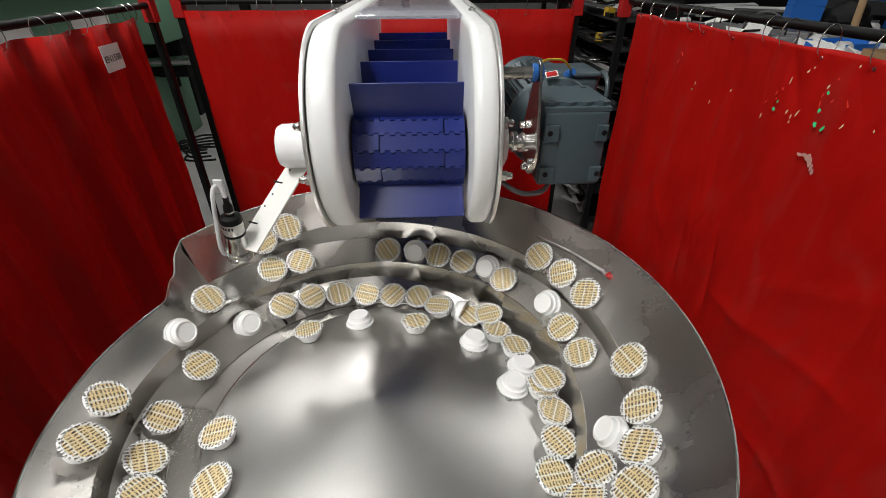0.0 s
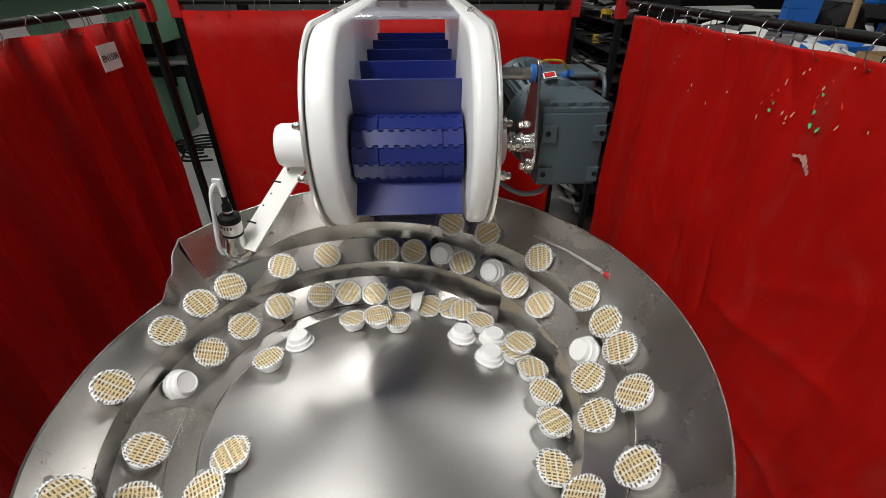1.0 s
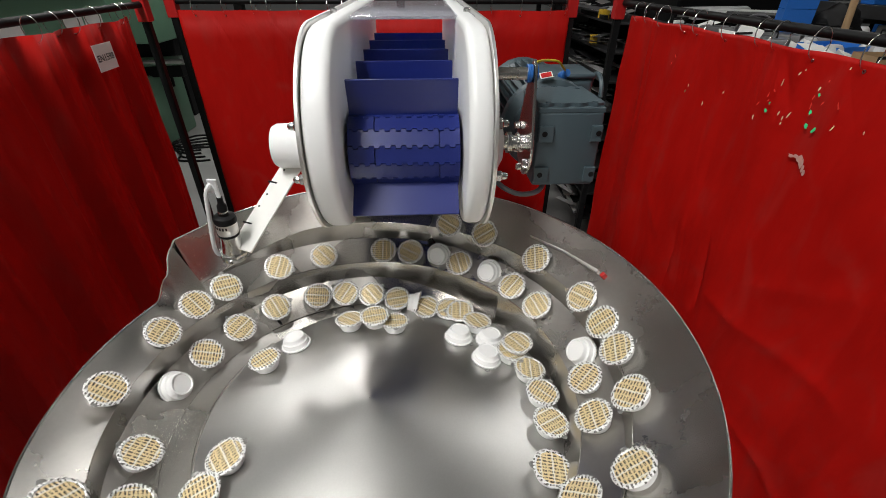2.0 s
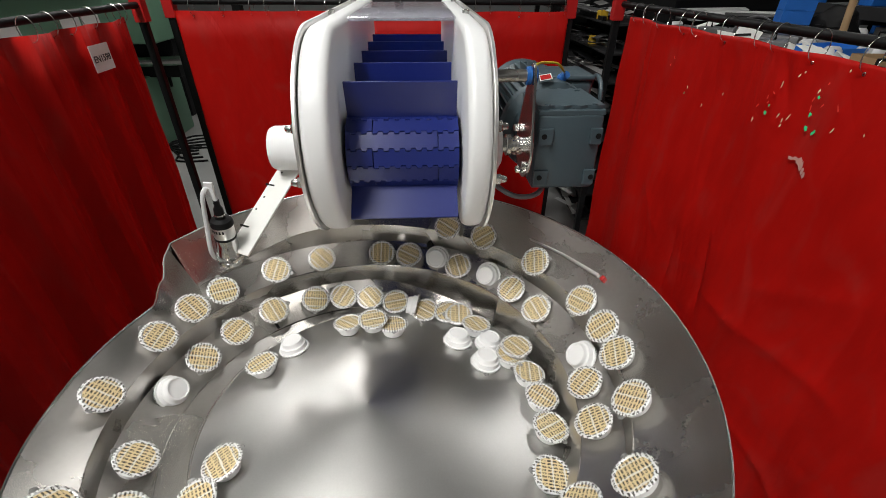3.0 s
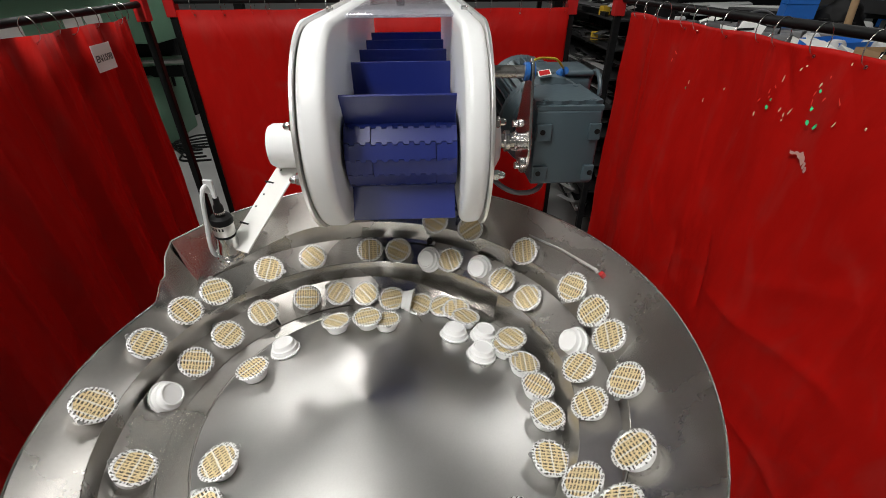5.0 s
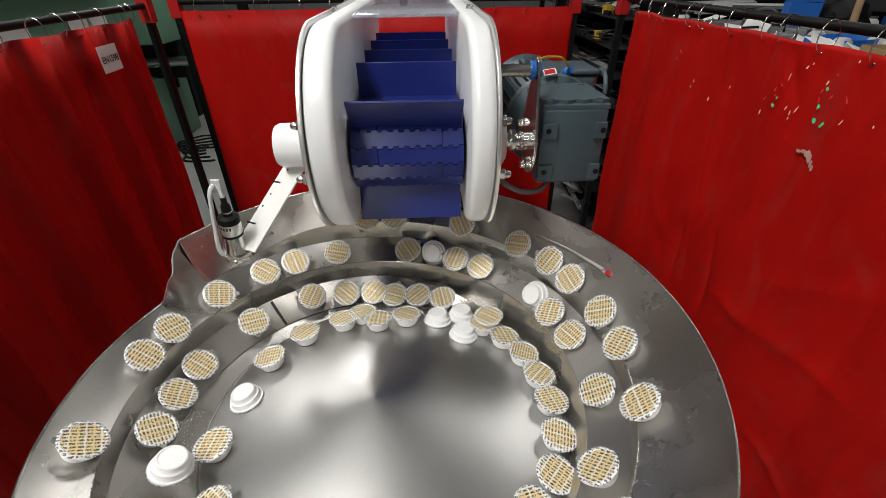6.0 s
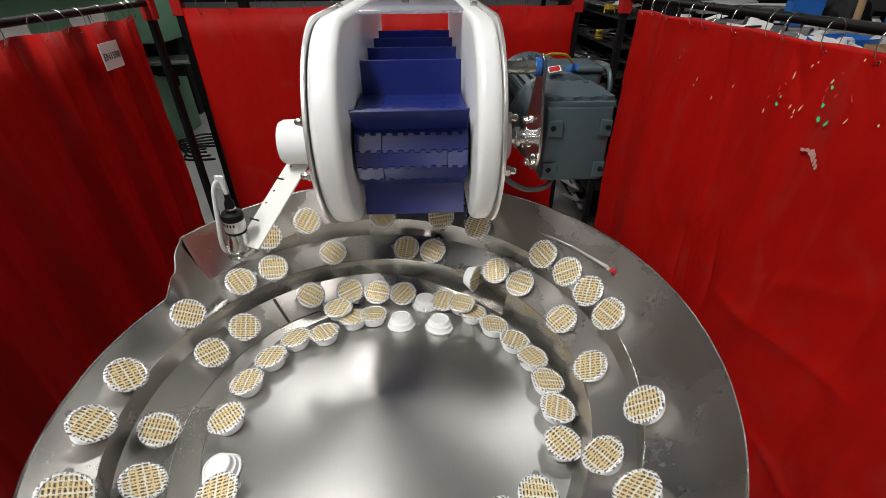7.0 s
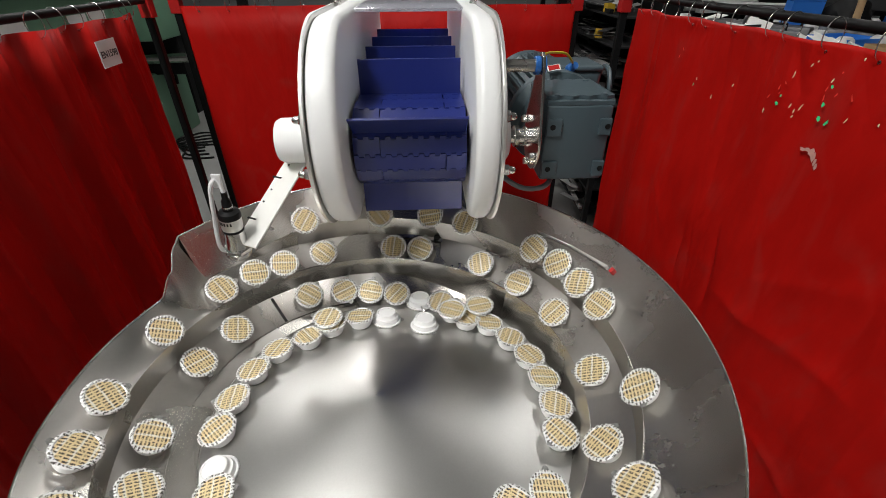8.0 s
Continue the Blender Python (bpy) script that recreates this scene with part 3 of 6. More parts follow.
for k in range(-7, 5):
    ob = new("cleat", first_cleat.data)
    ob.parent = conveyor
    ob["label"] = "tall blue plastic cleat"
    cleats.append((ob, k))
part("belt_bed", prism([(YC + 0.56, ZC - RB + 0.03), (YC + FLAT - 0.004, ZC + RB - 0.0045), *[(YC - (RB - 0.0045) * math.sin(a), ZC + (RB - 0.0045) * math.cos(a)) for a in span(0, math.pi, 24)], (YC + 0.56, ZC - RB + 0.0045)], XL + 0.002, XR - 0.002), BELT, conveyor)

# the lower run of the casing, behind the head
casing = bmesh.new()
for x0, x1 in ((-0.072, -0.069), (0.180, 0.183)):
    merge(casing, prism([(0.895, Z0 + 0.17), (0.895, Z0 + 0.473), (1.02, Z0 + 0.40), (1.20, 0.35), (1.20, 0.0), (0.98, 0.0), (0.98, 0.9)], x0, x1))
merge(casing, prism([(0.915, Z0 + 0.27), (0.985, Z0 + 0.27), (1.19, 0.35), (1.19, 0.05), (1.0, 0.05), (1.0, 0.9)], -0.069, 0.180))
part("lower_casing", casing, STEEL, conveyor, smooth=False)


def along_x(x0, x1, y, z, r, n=24, bev=0.001, bm=None):
    b = min(bev, (x1 - x0) / 3, r / 3)
    return spin([(0, 0), (r - b, 0), (r, b), (r, x1 - x0 - b), (r - b, x1 - x0), (0, x1 - x0)], n, bm, Matrix.Translation((x0, y, z)) @ pose(0, 0, 0, 0, 90, 0))


AX, AZ = 0.255, Z0 + 0.304
housing = bmesh.new()
spin([(0, 0), (0.046, 0), (0.048, 0.003), (0.047, 0.012), (0.036, 0.018), (0.034, 0.022), (0.033, 0.064), (0.030, 0.070), (0.020, 0.073), (0, 0.074)], 32, housing, Matrix.Translation((-0.072, AX, AZ)) @ pose(0, 0, 0, 0, -90, 0))
part("bearing_cover", housing, PE, conveyor, "white rounded bearing cover")
flange = bmesh.new()
spin([(0, 0), (0.050, 0), (0.052, 0.003), (0.051, 0.014), (0.040, 0.020), (0.030, 0.026), (0, 0.026)], 32, flange, Matrix.Translation((0.178, AX, AZ)) @ pose(0, 0, 0, 0, 90, 0))
part("bearing_flange", flange, PE, conveyor, "pale cast bearing flange")
for x, sgn in ((-0.072, -1), (0.178, 1)):
    for y, z in ((0.168, 0.360), (0.150, 0.293), (0.34, 0.36), (0.34, 0.28)):
        nut = bmesh.new()
        m = Matrix.Translation((x, y, Z0 + z)) @ pose(0, 0, 0, 0, 90 * sgn, 0)
        spin([(0, 0), (0.0095, 0), (0.0095, 0.002), (0, 0.002)], 16, nut, m)
        spin([(0, 0.002), (0.0075, 0.002), (0.0078, 0.010), (0.007, 0.0115), (0, 0.0115)], 6, nut, m)
        spin([(0, 0.0115), (0.005, 0.0115), (0.0052, 0.016), (0.004, 0.019), (0.0016, 0.0205), (0, 0.0205)], 14, nut, m)
        part("cap_nut", nut, STEEL_BRIGHT, conveyor, "shiny domed cap nut")
part("drive_shaft", along_x(0.196, 0.256, AX, AZ, 0.0115), STEEL_BRIGHT, conveyor, "bright turned drive shaft")
part("shaft_collar", along_x(0.213, 0.221, AX, AZ, 0.0165), STEEL_BRIGHT, conveyor)
part("shaft_collar", along_x(0.228, 0.233, AX, AZ, 0.0145), STEEL_BRIGHT, conveyor)

# ---- gear motor ----
gear = empty("gear_motor", pose(0, 0, 0), "blue-grey enamelled gear motor on the conveyor shaft", "gear motor")
GX0, GX1, GYF, GYB = 0.257, 0.356, 0.240, 0.360
GZ0, GZ1 = Z0 + 0.236, Z0 + 0.353
part("gearbox", box(GX0, GX1, GYF, GYB, GZ0, GZ1, 0.004, 3), MOTOR, gear)
cover = bmesh.new()
pts = []
for i in range(49):
    k = i / 48
    pts.append((GX0 - 0.001 + (GX1 - GX0 + 0.002) * k, GYF + 0.008 + 0.0022 * math.cos(k * 6.28 * 4)))
back = []
for i in range(49):
    k = 1 - i / 48
    back.append((GX0 + 0.002 + (GX1 - GX0 - 0.004) * k, GYB - 0.006 + 0.0025 * math.cos(k * 6.28 * 5)))
ring = pts + back
lo = [cover.verts.new((x, y, GZ1 + 0.006)) for x, y in ring]
hi = [cover.verts.new((x, y, GZ1 + 0.012)) for x, y in ring]
cover.faces.new(hi), cover.faces.new(lo[::-1])
for i in range(len(ring)):
    j = (i + 1) % len(ring)
    cover.faces.new((lo[i], lo[j], hi[j], hi[i]))
bmesh.ops.recalc_face_normals(cover, faces=cover.faces)
part("cover_plate", box(GX0 - 0.001, GX1 + 0.001, GYF + 0.001, GYB - 0.003, GZ1 - 0.001, GZ1 + 0.0065, 0.0012), MOTOR, gear, smooth=False)
part("gearbox_cover", cover, MOTOR, gear, "wavy-edged cast gearbox cover", smooth=False)
for x, y in ((GX0 + 0.014, GYF + 0.012), (GX1 - 0.014, GYF + 0.012), (GX0 + 0.014, GYB - 0.02), (GX1 - 0.014, GYB - 0.02)):
    part("cover_screw", merge(bmesh.new(), spin([(0, 0), (0.0048, 0), (0.0048, 0.0012), (0.0035, 0.002), (0, 0.002)], 10), Matrix.Translation((x, y, GZ1 + 0.012))), MOTOR, gear)
for x0, x1, hx in ((GX0 + 0.001, GX0 + 0.024, 0.267), (GX1 - 0.018, GX1 - 0.0005, 0.3495)):
    for z0 in (Z0 + 0.243, Z0 + 0.309):
        pad = part("mounting_pad", box(x0, x1, GYF - 0.005, GYF + 0.001, z0, z0 + 0.025, 0.0012), MOTOR, gear, smooth=False)
        part("bolt_hole", merge(bmesh.new(), spin([(0, 0), (0.0042, 0), (0.0042, 0.001), (0, 0.001)], 14), Matrix.Translation((hx, GYF - 0.0049, z0 + 0.0135)) @ pose(0, 0, 0, 90)), BLACK, pad, "dark threaded hole")
MX, MZ = 0.322, Z0 + 0.280
neck = bmesh.new()
m = Matrix.Translation((MX - 0.010, GYB - 0.004, MZ + 0.008)) @ pose(0, 0, 0, -90)
spin([(0, 0), (0.060, 0), (0.064, 0.004), (0.066, 0.02), (0.082, 0.03), (0.084, 0.036), (0.084, 0.046), (0, 0.046)], 40, neck, m)
part("motor_flange", neck, MOTOR, gear)
body = bmesh.new()
spin([(0, 0), (0.066, 0), (0.066, 0.19), (0.072, 0.195), (0.078, 0.20), (0.078, 0.24), (0.070, 0.25), (0, 0.25)], 40, body, Matrix.Translation((MX - 0.010, GYB + 0.040, MZ + 0.008)) @ pose(0, 0, 0, -90))
part("motor_body", body, MOTOR, gear)
for k in range(36):
    a = 2 * math.pi * k / 36
    part("cooling_fin", merge(bmesh.new(), box(-0.0013, 0.0013, 0.0, 0.185, 0.064, 0.084), Matrix.Translation((MX - 0.010, GYB + 0.042, MZ + 0.008)) @ pose(0, 0, 0, 0, math.degrees(a), 0)), MOTOR, gear, smooth=False)
part("terminal_box", box(MX - 0.018, MX + 0.075, GYB + 0.055, GYB + 0.15, MZ + 0.050, MZ + 0.084, 0.010, 4), MOTOR, gear, "rounded terminal box")
part("terminal_lid", box(MX - 0.020, MX + 0.077, GYB + 0.053, GYB + 0.152, MZ + 0.084, MZ + 0.093, 0.004, 3), MOTOR, gear)
part("lifting_eye", tube([(MX + 0.078, GYB + 0.05 + 0.03 * math.cos(a), MZ + 0.060 + 0.034 * math.sin(a)) for a in span(-1.2, 4.2, 20)], 0.004, 8), MOTOR, gear)
part("cable_gland", merge(bmesh.new(), spin([(0, 0), (0.008, 0), (0.008, 0.008), (0.0065, 0.010), (0.0065, 0.018), (0, 0.018)], 12), Matrix.Translation((MX + 0.012, GYB + 0.050, MZ + 0.090)) @ pose(0, 0, 0, 60, 0, 20)), GLAND, gear, "blue cable gland")
part("warning_label", merge(bmesh.new(), box(-0.011, 0.011, -0.006, 0.006, 0, 0.0008), Matrix.Translation((0.298, GYB + 0.020, Z0 + 0.378)) @ pose(0, 0, 0, 38, -8, 4)), PAPER, gear, "white label with a red symbol", smooth=False)
part("label_mark", merge(bmesh.new(), box(-0.009, 0.009, -0.0045, 0.0045, 0.0008, 0.0014), Matrix.Translation((0.298, GYB + 0.020, Z0 + 0.378)) @ pose(0, 0, 0, 38, -8, 4)), REDPAINT, gear, "red warning symbol", smooth=False)
part("earth_wire", tube(smooth_path([(0.243, 0.244, Z0 + 0.420), (0.256, 0.275, Z0 + 0.418), (0.277, 0.32, Z0 + 0.412), (0.305, 0.345, Z0 + 0.406), (0.322, 0.365, Z0 + 0.392), (MX + 0.016, GYB + 0.046, MZ + 0.100)]), 0.0019, 8), CABLE_Y, gear, "yellow and green earth wire")
part("motor_cable", tube(smooth_path([(0.196, 0.30, Z0 + 0.235), (0.215, 0.27, Z0 + 0.222), (0.245, 0.26, Z0 + 0.212), (0.28, 0.27, Z0 + 0.215), (0.298, 0.30, Z0 + 0.24)]), 0.0045, 8), CABLE_G, gear, "grey motor cable")
# torque arm and its bar
outline = [(AX - 0.026, Z0 + 0.408), (AX - 0.022, Z0 + 0.420), (AX - 0.012, Z0 + 0.425), (AX - 0.002, Z0 + 0.420), (AX + 0.004, Z0 + 0.408)]
outline += [(AX + 0.050 * math.cos(a), AZ + 0.050 * math.sin(a)) for a in span(0.3, -math.pi - 0.3, 24)]
part("torque_arm", prism(outline, 0.2405, 0.2445, 0.0006), STEEL_BRIGHT, gear, "steel torque arm plate", smooth=False)
part("torque_bar", along_x(0.178, 0.240, AX - 0.012, Z0 + 0.408, 0.0085), STEEL, gear, "round steel spacer bar")
part("bar_bush", along_x(0.232, 0.2395, AX - 0.012, Z0 + 0.408, 0.0125), GLAND, gear, "blue plastic bush")
part("bar_washer", along_x(0.2446, 0.247, AX - 0.012, Z0 + 0.408, 0.0125), GLAND, gear, "blue plastic bush")
for a in (-0.6, -1.6, -2.6, 0.4):
    part("arm_bolt", along_x(0.232, 0.2404, AX + 0.040 * math.cos(a), AZ + 0.040 * math.sin(a), 0.006, 8), STEEL_BRIGHT, gear)

# ---- sensor on its bracket ----
sensor = empty("level_sensor", pose(0, 0, 0), "steel level sensor on a perforated flat bracket", "sensor")
ba, bb = Vector((-0.124, 0.258, Z0 + 0.270)), Vector((-0.178, 0.150, Z0 + 0.198))
d = (bb - ba).normalized()
side = d.cross(Vector((0, 0, 1))).normalized()
up = side.cross(d)
strip_m = Matrix((( *d, ), (*side,), (*up,))).transposed().to_4x4()
strip_m.translation = ba
length = (bb - ba).length
bracket = part("bracket", merge(bmesh.new(), box(-0.004, length * 1.10, -0.0195, 0.0195, -0.0015, 0.0015, 0.0005), strip_m), PAPER, sensor, "pale flat steel bracket", smooth=False)
for k, yy in ((0.08, 0.008), (0.42, 0.012), (0.58, 0.013)):
    part("bracket_hole", merge(bmesh.new(), spin([(0, 0), (0.0016, 0), (0.0016, 0.0006), (0, 0.0006)], 10), strip_m @ Matrix.Translation((length * k, yy, 0.0015))), BLACK, bracket, "dark drilled hole")
for k in (0.26, 0.80):
    part("cable_tie", merge(bmesh.new(), box(length * k - 0.0012, length * k + 0.0012, 0.007, 0.0235, -0.003, 0.0028, 0.0003), strip_m), BLACK, bracket, "black cable tie", smooth=False)
part("bracket_arm", rod((-0.124, 0.258, Z0 + 0.270), (-0.105, 0.262, Z0 + 0.290), 0.007), STEEL_BRIGHT, sensor)
sm = Matrix.Translation((-0.2005, 0.150, Z0 + 0.171)) @ pose(0, 0, 0, 6, 5, 0)
part("sensor_body", spin([(0, 0), (0.0165, 0), (0.0180, 0.002), (0.0180, 0.007), (0.0165, 0.009), (0.0155, 0.009), (0.0150, 0.032), (0.0143, 0.034), (0.0143, 0.044), (0, 0.044)], 32, None, sm), STEEL_BRIGHT, sensor, "smooth shiny steel sensor barrel")
part("lock_nut", spin([(0, 0.009), (0.0200, 0.009), (0.0200, 0.0135), (0, 0.0135)], 6, None, sm), STEEL_BRIGHT, sensor)
part("seal_ring", spin([(0, 0.044), (0.0146, 0.044), (0.0146, 0.0475), (0, 0.0475)], 28, None, sm), BLACK, sensor, "black seal ring")
band = part("sensor_band", spin([(0, 0.0475), (0.0140, 0.0475), (0.0142, 0.0485), (0.0142, 0.066), (0, 0.066)], 28, None, sm), PLATE, sensor, "satin steel label band")
for k in range(5):
    part("print_mark", merge(bmesh.new(), box(-0.0011, 0.0011, -0.0003, 0.0003, -0.0022, 0.0022), sm @ pose(0, 0, 0, 0, 0, -50 + 17 * k) @ Matrix.Translation((0, -0.0143, 0.0605))), INK, band, "dark worn print", smooth=False)
part("plug", spin([(0, 0.066), (0.0150, 0.066), (0.0152, 0.070), (0.0135, 0.0745), (0.0070, 0.077), (0.0062, 0.092), (0.004, 0.096), (0.004, 0.105), (0, 0.105)], 24, None, sm), BLACK, sensor, "black cable plug")
part("plug_collar", spin([(0, 0.080), (0.0068, 0.080), (0.0068, 0.084), (0, 0.084)], 16, None, sm), STEEL_BRIGHT, sensor)
part("sensor_cable", tube(smooth_path([sm @ Vector(p) for p in ((0.0, 0, 0.102), (-0.004, 0.003, 0.117), (-0.009, 0.002, 0.122), (-0.013, -0.006, 0.112), (-0.016, -0.010, 0.07), (-0.019, -0.012, 0.03), (-0.020, -0.004, 0.008), (-0.017, 0.008, 0.003))]), 0.0030, 8), CABLE_W, sensor, "white cable looped down")
part("cable_tag", merge(bmesh.new(), box(-0.006, 0.006, -0.002, 0.002, -0.010, 0.010, 0.001), sm @ Matrix.Translation((-0.006, 0.003, 0.120))), CABLE_W, sensor, smooth=False)

# ---- curtains ----
CH = 1.80


def crease_depth(s, z, creases):
    """How far the pressed-in folds push the sheet at s along and height z; each runs from one point to another."""
    off = 0.0
    for s0, z0, s1, z1, depth, width in creases:
        ds, dz = s1 - s0, z1 - z0
        k = min(1, max(0, ((s - s0) * ds + (z - z0) * dz) / (ds * ds + dz * dz)))
        across = math.hypot(s - s0 - ds * k, z - z0 - dz * k)
        off += depth * math.exp(-across / width) * (1 - 0.6 * abs(2 * k - 1) ** 3)
    return off


def curtain(a, b, fold, label, sag=0.0, n=150, k=16, creases=()):
    """A hanging sheet from a to b in plan; fold(s) gives its depth at s metres along."""
    ob = empty("welding_curtain", pose(0, 0, 0), label, "welding curtain")
    bm = bmesh.new()
    a, b = Vector(a), Vector(b)
    d = b - a
    nrm = Vector((-d.y, d.x)).normalized()
    rows = []
    for j in range(k + 1):
        h = j / k
        row = []
        for i in range(n + 1):
            s = d.length * i / n
            z = 0.10 + (CH - 0.10) * h - (sag * (0.5 - 0.5 * math.cos(s * 26)) * 0.5 if j == k else 0)
            off = fold(s + 0.02 * math.sin(h * 3)) * (1.15 - 0.45 * h) + 0.007 * noise.noise((s * 4, h * 5, a.x)) + 0.004 * noise.noise((s * 11 + h * 6, h * 12, a.x + 3)) + crease_depth(s, z, creases)
            row.append(bm.verts.new((*(a + d * i / n + nrm * off), z)))
        rows.append(row)
    for p, q in zip(rows, rows[1:]):
        for i in range(n):
            bm.faces.new((p[i], p[i + 1], q[i + 1], q[i]))
    sheet = part("sheet", bm, CURTAIN, ob)
    so = sheet.modifiers.new("thickness", "SOLIDIFY")
    so.thickness = 0.0015
    for j in range(int(d.length / 0.055)):
        s = 0.02 + 0.055 * j
        if s > d.length - 0.01 or (j * 7) % 5 > 2:
            continue
        p = a + d.normalized() * s + nrm * fold(s) * 0.7
        m = Matrix.Translation((p.x, p.y, CH - 0.018)) @ d.to_3d().to_track_quat("X", "Z").to_matrix().to_4x4() @ pose(0, 0, 0, 90)
        part("grommet", spin([(0.0018, -0.002), (0.0034, -0.002), (0.0034, 0.002), (0.0018, 0.002), (0.0018, -0.002)], 14, None, m), STEEL_BRIGHT, ob)
        ring = [Vector((p.x, p.y, CH + 0.012)) + nrm.to_3d() * 0.021 * math.cos(t) + Vector((0, 0, 0.029 * math.sin(t))) for t in span(0, 6.283, 18)]
        part("ring", tube(ring, 0.0011, 6), STEEL_BRIGHT, ob, "thin steel curtain ring")
    return ob, sheet


def frame_stand(posts, rods, label):
    ob = empty("curtain_frame", pose(0, 0, 0), label, "curtain frame")
    for x, y in posts:
        part("post", box(x - 0.012, x + 0.012, y - 0.012, y + 0.012, 0.01, 1.83, 0.002), BLACK, ob, "black square steel post", smooth=False)
        part("post_sleeve", box(x - 0.019, x + 0.019, y - 0.019, y + 0.019, 1.775, 1.87, 0.003), REDPAINT, ob, "red corner sleeve", smooth=False)
        part("foot", box(x - 0.02, x + 0.02, y - 0.22, y + 0.22, 0, 0.03, 0.003), BLACK, ob, smooth=False)
    for a, b in rods:
        part("rod", rod(a, b, 0.0100, 16), BLACK, ob, "black curtain rod")
    return ob


def soft_folds(s):
    a = s * 5.2 + 0.35 * math.sin(s * 4)
    k = a - math.floor(a)
    tri = k / 0.78 if k < 0.78 else (1 - k) / 0.22
    ridge = math.exp(-((k - 0.30) / 0.045) ** 2) + 0.7 * math.exp(-((k - 0.62) / 0.05) ** 2)
    return 0.042 * tri - 0.02 + 0.004 * math.sin(s * 31 + 1.2) + 0.007 * ridge


def right_folds(s):
    a = s * 3.1 + 0.5 * math.sin(s * 2.7) + 0.3
    k = a - math.floor(a)
    tri = k / 0.7 if k < 0.7 else (1 - k) / 0.3
    return 0.020 * tri - 0.010 + 0.005 * math.sin(s * 15) + 0.006 * math.sin(s * 2.1) + 0.010 * abs(math.sin(s * 5.1)) ** 20


RIGHT_CREASES = (
    (1.110, 1.33, 1.068, 1.12, -0.011, 0.014), (1.237, 1.29, 1.231, 1.05, -0.009, 0.016), (1.247, 1.162, 1.130, 1.227, 0.004, 0.012),
    (1.060, 1.18, 0.757, 1.20, 0.008, 0.018), (0.757, 1.20, 0.640, 1.206, 0.006, 0.014), (0.84, 0.93, 0.60, 0.88, 0.008, 0.016),
    (1.615, 1.80, 1.598, 1.44, 0.006, 0.010), (1.575, 1.80, 1.565, 1.50, 0.005, 0.008), (1.244, 1.78, 1.20, 1.40, -0.006, 0.020),
    (1.08, 1.78, 1.03, 1.69, -0.008, 0.018), (0.94, 1.29, 0.70, 1.42, 0.004, 0.015), (1.45, 1.35, 1.30, 1.20, 0.004, 0.012))

frame_stand([(-0.862, 1.345), (-0.835, -0.55)], [((-0.84, -0.55, 1.828), (-0.86, 1.345, 1.828))], "black steel frame holding the folded curtain")
frame_stand([(-0.835, 1.50), (0.655, 1.44)], [((-0.835, 1.50, 1.828), (0.665, 1.44, 1.828))], "black steel frame behind the conveyor")
frame_stand([(0.806, 1.365), (0.945, -0.55)], [((0.815, 1.365, 1.828), (0.945, -0.55, 1.828))], "black steel frame holding the scratched curtain")
left_curtain, left_sheet = curtain((-0.855, 1.24), (-0.80, -0.53), soft_folds, "dark red folded welding curtain with a white sign", 0.010, 340)
far_curtain, far_sheet = curtain((0.645, 1.425), (-0.815, 1.485), lambda s: 0.006 * math.sin(s * 5) + 0.003 * math.sin(s * 13), "smooth red welding curtain behind the conveyor", 0.004)
right_curtain, right_sheet = curtain((0.94, -0.53), (0.800, 1.235), right_folds, "scratched red welding curtain with small holes", 0.008, 320, 150, RIGHT_CREASES)

# sign on the folded curtain
sign_m = Matrix.Translation((-0.802, 0.966, 1.722)) @ pose(0, 0, 0, 90, 0, 90 + 2)
part("sign", merge(bmesh.new(), box(-0.045, 0.045, -0.034, 0.034, 0, 0.0012), sign_m), PAPER, left_curtain, "white printed sign sewn on the curtain", smooth=False)
font = bpy.data.curves.new("sign_text", "FONT")
font.body, font.size, font.align_x, font.align_y, font.extrude = "EN1598", 0.024, "CENTER", "CENTER", 0.0002
font.offset = 0.0004
letters = new("sign_text", font)
letters.data.materials.append(INK)
letters.parent = left_curtain
letters.matrix_world = sign_m @ Matrix.Translation((0, -0.002, 0.0016))

# holes with the light through them painted on, and scuffs, on the scratched curtain
rng = random.Random(5)


def on_right(s, z, off=0.004):
    a, b = Vector((0.94, -0.53)), Vector((0.800, 1.235))
    d = (b - a).normalized()
    n = Vector((-d.y, d.x))
    f = right_folds(s)
    p = a + d * s + n * (f * 0.8 + off + 0.003)
    m = d.to_3d().to_track_quat("X", "Z").to_matrix().to_4x4()
    m.translation = (p.x, p.y, z)
    return m


def torn(s, z, w, h, lean, material, label):
    b = bmesh.new()
    n = 7
    ring = [b.verts.new((w * math.cos(6.283 * i / n) * rng.uniform(0.5, 1.3), 0, h * math.sin(6.283 * i / n) * rng.uniform(0.6, 1.2))) for i in range(n)]
    b.faces.new(ring)
    ext = bmesh.ops.extrude_face_region(b, geom=b.faces[:])
    bmesh.ops.translate(b, verts=[v for v in ext["geom"] if isinstance(v, bmesh.types.BMVert)], vec=(0, 0.0008, 0))
    bmesh.ops.recalc_face_normals(b, faces=b.faces)
    part("curtain_mark", merge(bmesh.new(), b, on_right(s, z) @ pose(0, 0, 0, 0, lean, 0)), material, right_curtain, label, smooth=False)


